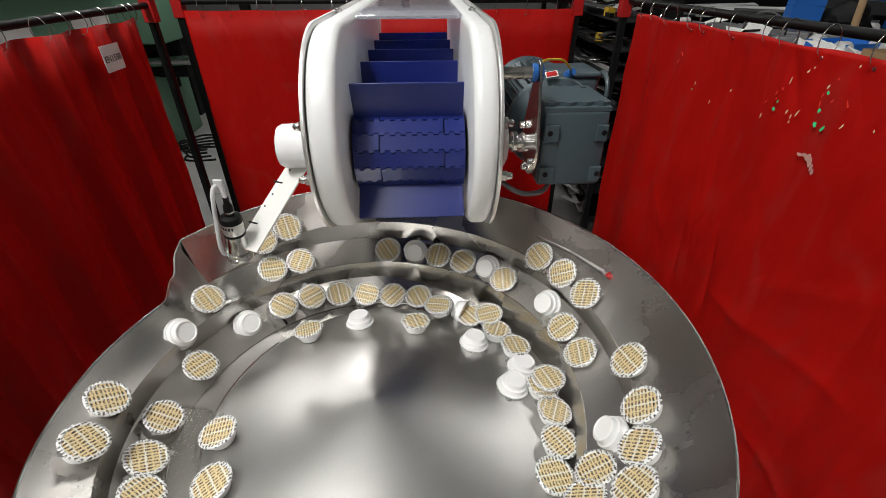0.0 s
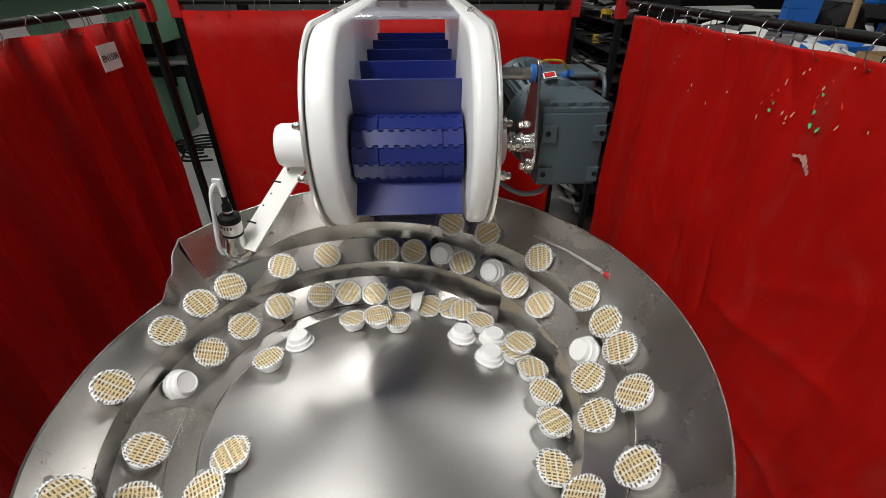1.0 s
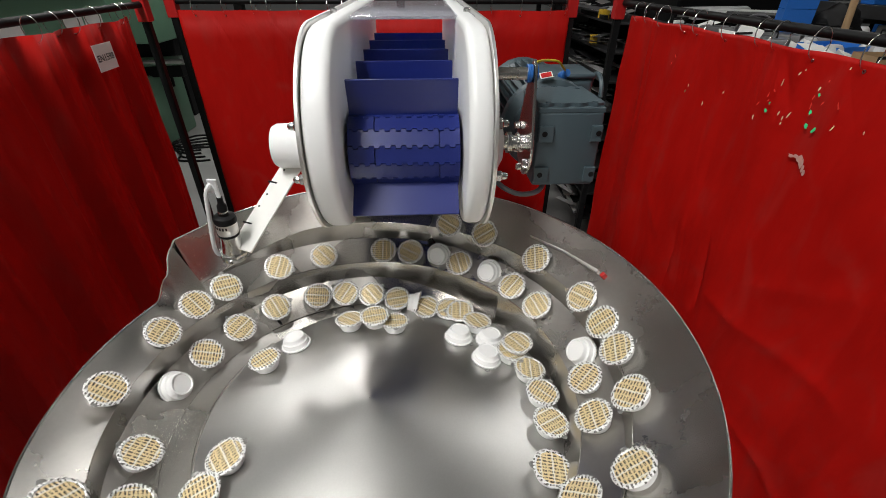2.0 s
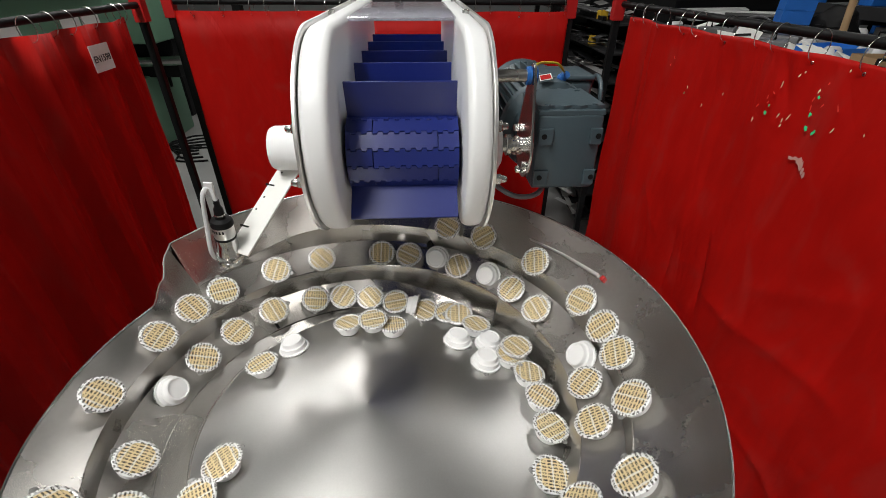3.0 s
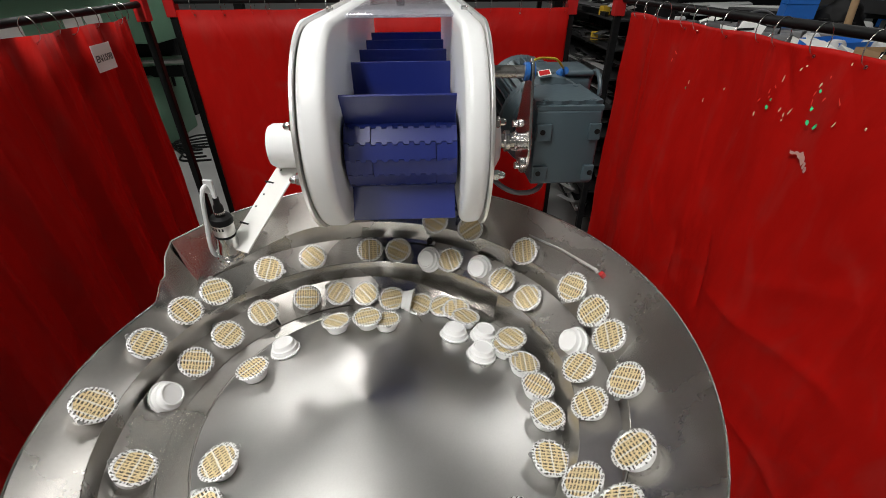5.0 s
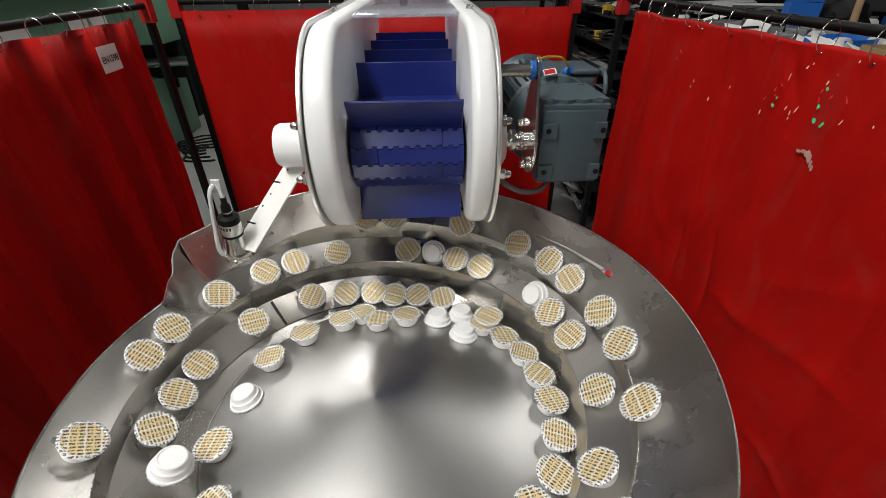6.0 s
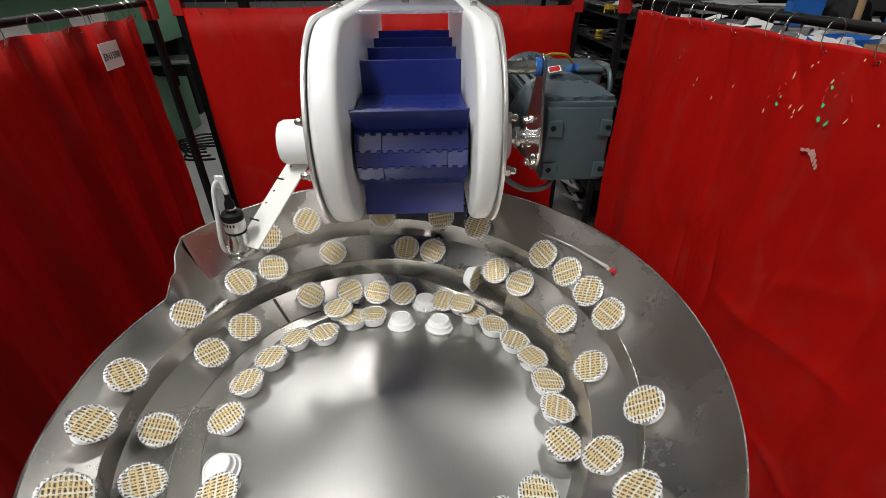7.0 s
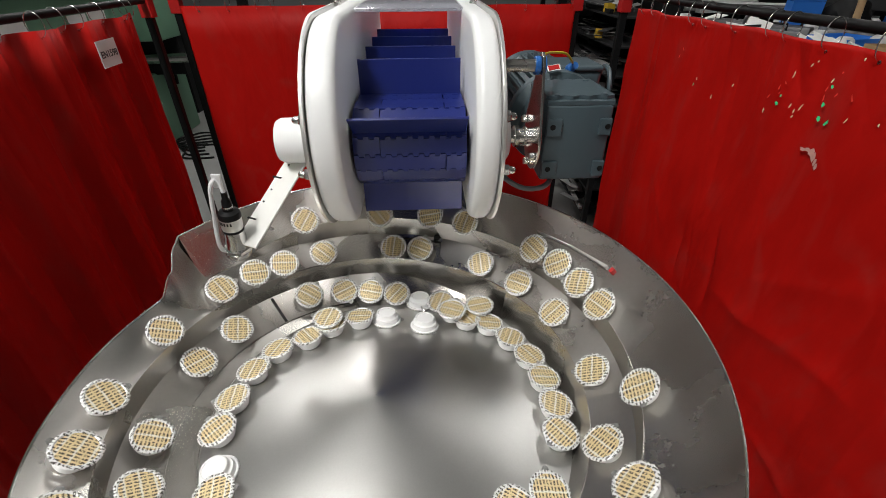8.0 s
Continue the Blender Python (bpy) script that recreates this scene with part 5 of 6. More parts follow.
    ride(CUPS[4], [(0, "t", 1.8018, -0.0007, 0), (0.2, "t", 1.8139, -0.0044, 0), (0.4, "t", 1.8226, -0.0013, 0), (0.6, "t", 1.8306, -0.0016, 0), (0.8, "t", 1.8446, -0.0008, 0), (1, "t", 1.8513, 0.0003, 0), (5.8, "t", 1.9186, 0.0016, 0), (6, "t", 1.9296, 0.0031, 0), (6.2, "t", 1.9429, 0.0058, 0), (6.4, "t", 1.9573, 0.0072, 0), (6.6, "t", 1.9790, -0.0003, 0), (6.8, "t", 1.9969, -0.0011, 0), (7, "t", 2.0052, -0.0005, 0), (8, "t", 2.0062, -0.0001, 0)])
    ride(CUPS[5], [(0, "t", 1.7383, -0.0005, 0), (0.2, "t", 1.7561, -0.0026, 0), (0.4, "t", 1.7689, -0.0029, 0), (0.6, "t", 1.7798, -0.0032, 0), (0.8, "t", 1.7921, -0.0018, 0), (1, "t", 1.7987, -0.0022, 0), (5.8, "t", 1.8601, 0.0014, 0), (6, "t", 1.8748, 0.0007, 0), (6.2, "t", 1.8904, 0.0035, 0), (6.4, "t", 1.9062, 0.0039, 0), (6.6, "t", 1.9254, 0.0027, 0), (6.8, "t", 1.9401, 0.0053, 0), (7, "t", 1.9521, 0.0038, 0), (8, "t", 1.9608, 0.0028, 0)])
    ride(CUPS[6], [(0, "t", 1.7057, 0.0007, 0), (0.2, "t", 1.7212, -0.0025, 0), (0.4, "t", 1.7347, -0.0006, 0), (0.6, "t", 1.7514, -0.0005, 0), (0.8, "t", 1.7649, 0.0001, 0), (1, "t", 1.7714, -0.0016, 0), (5.8, "t", 1.8371, -0.0014, 0), (6, "t", 1.8430, 0.0018, 0), (6.2, "t", 1.8536, 0.0033, 0), (6.4, "t", 1.8706, 0.0031, 0), (6.6, "t", 1.8895, 0.0021, 0), (6.8, "t", 1.9049, 0.0046, 0), (7, "t", 1.9174, 0.0009, 0), (8, "t", 1.9282, 0.0012, 0)])
    ride(CUPS[7], [(0, "t", 1.6809, -0.0027, 0), (0.2, "t", 1.6966, -0.0045, 0), (0.4, "t", 1.7098, -0.0029, 0), (0.6, "t", 1.7259, -0.0028, 0), (0.8, "t", 1.7402, -0.0012, 0), (1, "t", 1.7481, -0.0021, 0), (5.8, "t", 1.8104, -0.0018, 0), (6, "t", 1.8187, -0.0017, 0), (6.2, "t", 1.8226, -0.0010, 0), (6.4, "t", 1.8237, 0.0005, 0), (6.6, "t", 1.8340, -0.0013, 0), (6.8, "t", 1.8435, 0.0017, 0), (7, "t", 1.8526, -0.0005, 0), (8, "t", 1.8613, 0.0000, 0)])
    ride(CUPS[8], [(0, "t", 1.6581, -0.0010, 0), (0.2, "t", 1.6684, -0.0032, 0), (0.4, "t", 1.6841, -0.0023, 0), (0.6, "t", 1.6993, -0.0025, 0), (0.8, "t", 1.7100, -0.0020, 0), (1, "t", 1.7141, -0.0025, 0), (5.8, "t", 1.7693, -0.0040, 0), (6, "t", 1.7811, -0.0028, 0), (6.2, "t", 1.7946, -0.0003, 0), (6.4, "t", 1.7994, -0.0000, 0), (6.6, "t", 1.8099, -0.0017, 0), (6.8, "t", 1.8189, -0.0004, 0), (7, "t", 1.8262, -0.0023, 0), (8, "t", 1.8366, -0.0006, 0)])
    ride(CUPS[9], [(0.6, "t", 1.6526, -0.0005, 0), (0.8, "t", 1.6613, 0.0010, 0), (1, "t", 1.6672, 0.0007, 0), (5.8, "t", 1.7325, -0.0018, 0), (6, "t", 1.7513, -0.0030, 0), (6.2, "t", 1.7637, -0.0002, 0), (6.4, "t", 1.7738, 0.0017, 0), (6.6, "t", 1.7838, -0.0004, 0), (6.8, "t", 1.7932, -0.0003, 0), (7, "t", 1.8018, -0.0034, 0), (8, "t", 1.8117, -0.0033, 0)])
    ride(CUPS[10], [(5.8, "t", 1.6954, -0.0017, 0), (6, "t", 1.7067, -0.0007, 0), (6.2, "t", 1.7202, 0.0007, 0), (6.4, "t", 1.7341, 0.0027, 0), (6.6, "t", 1.7507, 0.0008, 0), (6.8, "t", 1.7660, 0.0002, 0), (7, "t", 1.7763, -0.0029, 0), (8, "t", 1.7865, -0.0042, 0)])
    ride(CUPS[11], [(6.2, "t", 1.6532, -0.0044, 0), (6.4, "t", 1.6599, -0.0011, 0), (6.6, "t", 1.6736, -0.0030, 0), (6.8, "t", 1.6909, -0.0017, 0), (7, "t", 1.7042, -0.0039, 0), (8, "t", 1.7166, -0.0042, 0)])
    ride(CUPS[12], [(7, "t", 1.6530, -0.0038, 0), (8, "t", 1.6582, -0.0065, 0)])
    ride(CUPS[13], [(0, "t", 1.2987, 0.0038, 0), (0.2, "t", 1.3207, 0.0114, 0)])
    ride(CUPS[14], [(0, "t", 1.2682, 0.0032, 0), (0.2, "t", 1.2892, 0.0069, 0), (0.4, "t", 1.3093, 0.0066, 0), (0.6, "t", 1.3225, 0.0103, 0), (0.8, "t", 1.3290, 0.0081, 0), (1, "t", 1.3325, 0.0057, 0)])
    ride(CUPS[15], [(0, "t", 1.1990, -0.0140, 180), (0.2, "a", -177.5, 0.2085, 90), (0.4, "d", -173.7, 0.1807, 0), (0.6, "d", -160.8, 0.1838, 0), (0.8, "d", -157.3, 0.1845, 0), (1, "d", -157.6, 0.1882, 0), (5.8, "d", -150.9, 0.2220, 0)])
    ride(CUPS[16], [(0, "t", 1.1672, 0.0047, 0), (0.2, "t", 1.1859, 0.0037, 0), (0.4, "t", 1.2047, 0.0012, 0), (0.6, "t", 1.2286, 0.0001, 0), (0.8, "t", 1.2478, 0.0002, 0), (1, "t", 1.2599, 0.0027, 0), (5.8, "t", 1.3303, 0.0093, 0)])
    ride(CUPS[17], [(0, "t", 1.1090, 0.0033, 0), (0.2, "t", 1.1223, 0.0032, 0), (0.4, "t", 1.1294, 0.0016, 0), (0.6, "t", 1.1426, 0.0031, 0), (0.8, "t", 1.1457, 0.0020, 0), (1, "t", 1.1462, 0.0026, 0), (5.8, "t", 1.1875, 0.0066, 0), (6, "t", 1.2015, -0.0002, 0), (6.2, "t", 1.2202, -0.0004, 0), (6.4, "t", 1.2378, -0.0011, 0), (6.6, "t", 1.2564, 0.0013, 0), (6.8, "t", 1.2735, 0.0027, 0), (7, "t", 1.2879, 0.0052, 0), (8, "t", 1.3047, 0.0048, 0)])
    ride(CUPS[18], [(0, "t", 1.0835, 0.0010, 0), (0.2, "t", 1.0951, 0.0002, 0), (0.4, "t", 1.0949, -0.0004, 0), (0.6, "t", 1.0964, -0.0019, 0), (0.8, "t", 1.0988, -0.0001, 0), (1, "t", 1.0989, 0.0000, 0), (5.8, "t", 1.1418, 0.0079, 0), (6, "t", 1.1570, 0.0019, 0), (6.2, "t", 1.1734, 0.0024, 0), (6.4, "t", 1.1892, 0.0011, 0), (6.6, "t", 1.2133, -0.0017, 0), (6.8, "t", 1.2344, -0.0001, 0), (7, "t", 1.2505, 0.0011, 0), (8, "t", 1.2683, 0.0023, 0)])
    ride(CUPS[19], [(0, "t", 0.9997, 0.0008, 0), (0.2, "t", 1.0140, 0.0009, 0), (0.4, "t", 1.0212, 0.0013, 0), (0.6, "t", 1.0344, -0.0022, 0), (0.8, "t", 1.0471, -0.0009, 0), (1, "t", 1.0566, -0.0007, 0), (5.8, "t", 1.1096, 0.0064, 0), (6, "t", 1.1146, 0.0024, 0), (6.2, "t", 1.1265, 0.0029, 0), (6.4, "t", 1.1365, 0.0013, 0), (6.6, "t", 1.1521, 0.0012, 0), (6.8, "t", 1.1722, 0.0027, 0), (7, "t", 1.1887, 0.0013, 0), (8, "t", 1.2085, -0.0005, 0)])
    ride(CUPS[20], [(0, "t", 0.9733, 0.0004, 180), (0.2, "t", 0.9846, -0.0018, 180), (0.4, "t", 0.9915, -0.0029, 180), (0.6, "a", 87.0, 0.2315, 90), (0.8, "l", 87.5, 0.2258, 0), (1, "l", 92.3, 0.1659, 0), (5.8, "d", 128.1, 0.1930, 0), (6, "d", 131.3, 0.1980, 0), (6.2, "d", 136.9, 0.1999, 0), (6.4, "d", 144.8, 0.1950, 0), (6.6, "d", 153.5, 0.1974, 0), (6.8, "d", 159.4, 0.2014, 0), (7, "d", 167.5, 0.2026, 0), (8, "d", 175.7, 0.2047, 0)])
    ride(CUPS[21], [(0, "t", 0.9485, -0.0001, 0), (0.2, "t", 0.9588, -0.0018, 0), (0.4, "t", 0.9649, -0.0006, 0), (0.6, "t", 0.9735, -0.0005, 0), (0.8, "t", 0.9857, -0.0012, 0), (1, "t", 0.9990, 0.0003, 0), (5.8, "t", 1.0706, 0.0038, 0), (6, "t", 1.0868, 0.0016, 0), (6.2, "t", 1.0947, 0.0008, 0), (6.4, "t", 1.1013, 0.0007, 0), (6.6, "t", 1.1186, 0.0004, 0), (6.8, "t", 1.1334, 0.0031, 0), (7, "t", 1.1400, 0.0016, 0), (8, "t", 1.1549, 0.0020, 0)])
    ride(CUPS[22], [(0, "t", 0.9224, 0.0001, 0), (0.2, "t", 0.9323, -0.0023, 0), (0.4, "t", 0.9383, 0.0001, 0), (0.6, "t", 0.9475, -0.0006, 0), (0.8, "t", 0.9606, -0.0016, 0), (1, "t", 0.9720, 0.0002, 0), (5.8, "t", 1.0376, 0.0033, 0), (6, "t", 1.0476, 0.0016, 0), (6.2, "t", 1.0627, 0.0016, 0), (6.4, "t", 1.0754, -0.0004, 0), (6.6, "t", 1.0916, 0.0006, 0), (6.8, "t", 1.1035, 0.0019, 0), (7, "t", 1.1103, 0.0011, 0), (7.5, "t", 1.1062, 0.0011, 0), (8, "t", 1.0985, -0.0008, 0)])
    ride(CUPS[23], [(0, "t", 0.8996, 0.0042, 180), (0.2, "t", 0.9088, 0.0039, 180), (0.4, "t", 0.9148, 0.0052, 180), (0.6, "t", 0.9210, 0.0034, 180), (0.8, "t", 0.9354, 0.0026, 180), (1, "t", 0.9452, 0.0030, 180), (5.8, "a", 89.8, 0.2235, 90), (6, "t", 0.0154, -0.0102, 0), (6.2, "t", 0.0256, -0.0092, 0), (6.4, "t", 0.0331, -0.0081, 0), (6.6, "t", 0.0442, -0.0064, 0), (6.8, "a", 109.4, 0.1717, 90), (7, "l", 114.2, 0.2084, 0), (8, "l", 120.5, 0.1854, 0)])
    ride(CUPS[24], [(0, "t", 0.8770, -0.0014, 0), (0.2, "t", 0.8856, -0.0031, 0), (0.4, "t", 0.8932, -0.0019, 0), (0.6, "t", 0.8974, -0.0031, 0), (0.8, "t", 0.9109, -0.0025, 0), (1, "t", 0.9206, -0.0017, 0), (5.8, "t", 0.9735, -0.0000, 0), (6, "t", 0.9784, 0.0010, 0), (6.2, "t", 0.9939, 0.0004, 0), (6.4, "t", 1.0064, 0.0023, 0), (6.6, "t", 1.0237, -0.0015, 0), (6.8, "t", 1.0404, 0.0006, 0), (7, "t", 1.0547, -0.0009, 0), (8, "t", 1.0617, -0.0008, 0)])
    ride(CUPS[25], [(0, "t", 0.8310, 0.0049, 180), (0.2, "t", 0.8455, -0.0003, 180), (0.4, "t", 0.8589, 0.0053, 180), (0.6, "t", 0.8715, 0.0042, 180), (0.8, "t", 0.8826, 0.0016, 180), (1, "t", 0.8919, 0.0017, 180), (5.8, "t", 0.9483, 0.0049, 180), (6, "t", 0.9546, 0.0023, 180), (6.2, "t", 0.9672, -0.0026, 180), (6.4, "a", 81.3, 0.2166, 90), (6.6, "t", 0.0215, -0.0131, 0), (6.8, "t", 0.0328, -0.0051, 0), (7, "t", 0.0454, -0.0070, 0), (8, "t", 0.0500, -0.0069, 0)])
    ride(CUPS[26], [(0, "t", 0.8005, -0.0011, 0), (0.2, "t", 0.8128, -0.0038, 0), (0.4, "t", 0.8284, 0.0014, 0), (0.6, "t", 0.8416, 0.0005, 0), (0.8, "t", 0.8563, 0.0000, 0), (1, "t", 0.8615, 0.0000, 0), (5.8, "t", 0.9238, 0.0017, 0), (6, "t", 0.9291, -0.0004, 0), (6.2, "t", 0.9374, -0.0001, 0), (6.4, "t", 0.9502, 0.0001, 0), (6.6, "t", 0.9615, 0.0001, 0), (6.8, "t", 0.9760, 0.0008, 0), (7, "t", 0.9830, -0.0008, 0), (8, "t", 0.9945, -0.0011, 0)])
    ride(CUPS[27], [(0, "t", 0.7720, -0.0002, 0), (0.2, "t", 0.7858, -0.0034, 0), (0.4, "t", 0.8002, -0.0005, 0), (0.6, "t", 0.8118, -0.0003, 0), (0.8, "t", 0.8223, -0.0017, 0), (1, "t", 0.8300, -0.0010, 0), (5.8, "t", 0.8943, 0.0002, 0), (6, "t", 0.9026, 0.0002, 0), (6.2, "t", 0.9106, 0.0025, 0), (6.4, "t", 0.9204, 0.0007, 0), (6.6, "t", 0.9360, -0.0005, 0), (6.8, "t", 0.9487, 0.0016, 0), (7, "t", 0.9564, -0.0004, 0), (8, "t", 0.9677, -0.0005, 0)])
    ride(CUPS[28], [(0, "t", 0.7059, 0.0049, 180), (0.2, "t", 0.7224, -0.0035, 180), (0.4, "t", 0.7352, 0.0012, 180), (0.6, "t", 0.7519, -0.0006, 180), (0.8, "t", 0.7691, -0.0026, 180), (1, "t", 0.7734, 0.0041, 180), (5.8, "t", 0.8344, -0.0011, 180), (6, "t", 0.8442, 0.0020, 180), (6.2, "t", 0.8562, 0.0059, 180), (6.4, "t", 0.8700, 0.0045, 180), (6.6, "t", 0.8850, 0.0043, 180), (6.8, "t", 0.9018, -0.0007, 180), (7, "a", 57.2, 0.2773, 90), (7.5, "l", 51.2, 0.2591, 0), (8, "l", 49.2, 0.2529, 0)])
    ride(CUPS[29], [(0, "t", 0.6771, -0.0027, 0), (0.2, "t", 0.6943, -0.0041, 0), (0.4, "t", 0.7089, -0.0025, 0), (0.6, "t", 0.7236, -0.0014, 0), (0.8, "t", 0.7414, -0.0022, 0), (1, "t", 0.7476, -0.0020, 0), (5.8, "t", 0.8070, -0.0028, 0), (6, "t", 0.8186, -0.0018, 0), (6.2, "t", 0.8306, -0.0009, 0), (6.4, "t", 0.8434, 0.0016, 0), (6.6, "t", 0.8580, -0.0007, 0), (6.8, "t", 0.8745, 0.0022, 0), (7, "t", 0.8887, -0.0021, 0), (8, "t", 0.9046, -0.0009, 0)])
    ride(CUPS[30], [(0, "t", 0.6572, -0.0055, 0), (0.2, "t", 0.6634, -0.0069, 0), (0.4, "t", 0.6801, 0.0002, 0), (0.6, "t", 0.6934, -0.0004, 0), (0.8, "t", 0.7076, -0.0019, 0), (1, "t", 0.7155, -0.0014, 0), (5.8, "t", 0.7768, -0.0038, 0), (6, "t", 0.7892, -0.0008, 0), (6.2, "t", 0.7998, 0.0011, 0), (6.4, "t", 0.8137, 0.0010, 0), (6.6, "t", 0.8291, 0.0003, 0), (6.8, "t", 0.8468, 0.0007, 0), (7, "t", 0.8611, -0.0015, 0), (8, "t", 0.8616, -0.0017, 0)])
    ride(CUPS[31], [(1, "t", 0.6586, -0.0059, 0), (5.8, "t", 0.7203, -0.0022, 0), (6, "t", 0.7351, 0.0018, 0), (6.2, "t", 0.7496, 0.0024, 0), (6.4, "t", 0.7596, 0.0028, 0), (6.6, "t", 0.7710, 0.0001, 0), (6.8, "t", 0.7910, -0.0010, 0), (7, "t", 0.8069, -0.0024, 0), (8, "t", 0.8157, -0.0031, 0)])
    ride(CUPS[32], [(5.8, "t", 0.6612, -0.0056, 0), (6, "t", 0.6778, -0.0009, 0), (6.2, "t", 0.6989, -0.0010, 0), (6.4, "t", 0.7144, -0.0005, 0), (6.6, "t", 0.7275, 0.0001, 0), (6.8, "t", 0.7479, -0.0004, 0), (7, "t", 0.7560, -0.0040, 0), (8, "t", 0.7521, -0.0024, 0)])
    ride(CUPS[33], [(6.6, "t", 0.6590, -0.0035, 0), (6.8, "t", 0.6705, -0.0022, 0), (7, "t", 0.6849, -0.0034, 0), (8, "t", 0.6937, -0.0032, 0)])
    ride(CUPS[34], [(0, "t", 0.3245, -0.0007, 0)])
    ride(CUPS[35], [(0, "t", 0.2976, 0.0017, 0), (0.2, "t", 0.3162, 0.0057, 0)])
    ride(CUPS[36], [(0, "t", 0.2630, 0.0003, 0), (0.2, "t", 0.2832, 0.0023, 0), (0.4, "t", 0.2985, -0.0010, 0), (0.6, "t", 0.3166, 0.0003, 0), (0.8, "t", 0.3256, 0.0022, 0)])
    ride(CUPS[37], [(0, "t", 0.2100, 0.0016, 0), (0.2, "t", 0.2304, 0.0026, 0), (0.4, "t", 0.2462, -0.0017, 0), (0.6, "t", 0.2682, 0.0000, 0), (0.8, "t", 0.2851, -0.0012, 0), (1, "t", 0.2918, 0.0015, 0)])
    ride(CUPS[38], [(0, "t", 0.1502, 0.0071, 180), (0.2, "t", 0.1661, 0.0055, 180), (0.4, "t", 0.1805, 0.0053, 180), (0.6, "t", 0.1991, 0.0004, 180), (0.8, "t", 0.2168, 0.0025, 180), (1, "t", 0.2286, 0.0007, 180), (5.8, "t", 0.2863, 0.0016, 180), (6, "a", -156.6, 0.2416, 180), (6.2, "d", -147.3, 0.1871, 180), (6.4, "d", -140.2, 0.1813, 180)])
    ride(CUPS[39], [(0, "t", 0.1144, 0.0059, 0), (0.2, "t", 0.1354, 0.0041, 0), (0.4, "t", 0.1501, 0.0023, 0), (0.6, "t", 0.1685, 0.0015, 0), (0.8, "t", 0.1853, 0.0021, 0), (1, "t", 0.1945, 0.0023, 0), (5.8, "t", 0.2567, 0.0054, 0), (6, "t", 0.2728, 0.0010, 0), (6.2, "t", 0.2869, 0.0022, 0), (6.4, "t", 0.3115, 0.0002, 0), (6.6, "t", 0.3241, 0.0004, 0)])
    ride(CUPS[40], [(0, "t", 0.0841, 0.0039, 0), (0.2, "t", 0.0979, 0.0067, 0), (0.4, "t", 0.1095, 0.0057, 0), (0.6, "t", 0.1295, 0.0034, 0), (0.8, "t", 0.1478, 0.0029, 0), (1, "t", 0.1563, 0.0035, 0), (5.8, "t", 0.2241, 0.0054, 0), (6, "t", 0.2399, -0.0001, 0), (6.2, "t", 0.2531, -0.0004, 0), (6.4, "t", 0.2691, -0.0028, 0), (6.6, "t", 0.2826, 0.0001, 0), (6.8, "t", 0.2970, 0.0010, 0), (7, "t", 0.3167, 0.0015, 0), (8, "t", 0.3210, 0.0004, 0)])
    ride(CUPS[41], [(0, "t", 0.0552, -0.0040, 0), (0.2, "t", 0.0679, -0.0015, 0), (0.4, "t", 0.0799, 0.0007, 0), (0.6, "t", 0.0943, 0.0036, 0), (0.8, "t", 0.1075, 0.0038, 0), (1, "t", 0.1161, 0.0052, 0), (5.8, "t", 0.1919, 0.0068, 0), (6, "t", 0.2088, 0.0024, 0), (6.2, "t", 0.2184, 0.0014, 0), (6.4, "t", 0.2309, -0.0022, 0), (6.6, "t", 0.2478, -0.0018, 0), (6.8, "t", 0.2637, -0.0009, 0), (7, "t", 0.2756, 0.0001, 0), (8, "t", 0.2810, 0.0002, 0)])
    ride(CUPS[42], [(0, "t", 0.0247, -0.0114, 0), (0.2, "t", 0.0394, -0.0091, 0), (0.4, "t", 0.0488, -0.0069, 0), (0.6, "t", 0.0617, -0.0048, 0), (0.8, "t", 0.0693, -0.0026, 0), (1, "t", 0.0728, -0.0009, 0), (5.8, "t", 0.1316, 0.0074, 0), (6, "t", 0.1462, 0.0039, 0), (6.2, "t", 0.1579, 0.0033, 0), (6.4, "t", 0.1653, 0.0017, 0), (6.6, "t", 0.1700, 0.0022, 0), (6.8, "t", 0.1811, 0.0037, 0), (7, "t", 0.1974, 0.0025, 0), (8, "t", 0.2094, 0.0027, 0)])
    ride(CUPS[43], [(0, "t", -0.0058, -0.0156, 0), (0.2, "t", 0.0097, -0.0152, 0), (0.4, "t", 0.0190, -0.0128, 0), (0.6, "t", 0.0319, -0.0112, 0), (0.8, "t", 0.0394, -0.0096, 0), (1, "t", 0.0430, -0.0064, 0), (5.8, "t", 0.0754, 0.0035, 0), (6, "t", 0.0832, 0.0030, 0), (6.2, "t", 0.0935, 0.0070, 0), (6.4, "t", 0.1095, 0.0046, 0), (6.6, "t", 0.1309, 0.0029, 0), (6.8, "t", 0.1436, 0.0041, 0), (7, "t", 0.1599, 0.0030, 0), (8, "t", 0.1650, 0.0040, 0)])
    ride(CUPS[44], [(0, "t", -0.0371, -0.0123, 0), (0.2, "t", -0.0218, -0.0195, 0), (0.4, "t", -0.0105, -0.0182, 0), (0.6, "t", 0.0010, -0.0191, 0), (0.8, "t", 0.0097, -0.0157, 0), (1, "t", 0.0130, -0.0133, 0), (5.8, "t", 0.0465, -0.0051, 0), (6, "t", 0.0466, -0.0065, 0), (6.2, "t", 0.0534, -0.0022, 0), (6.4, "t", 0.0621, -0.0026, 0), (6.6, "t", 0.0701, 0.0001, 0), (6.8, "t", 0.0788, 0.0041, 0), (7, "t", 0.0874, 0.0028, 0), (8, "t", 0.0872, 0.0013, 0)])
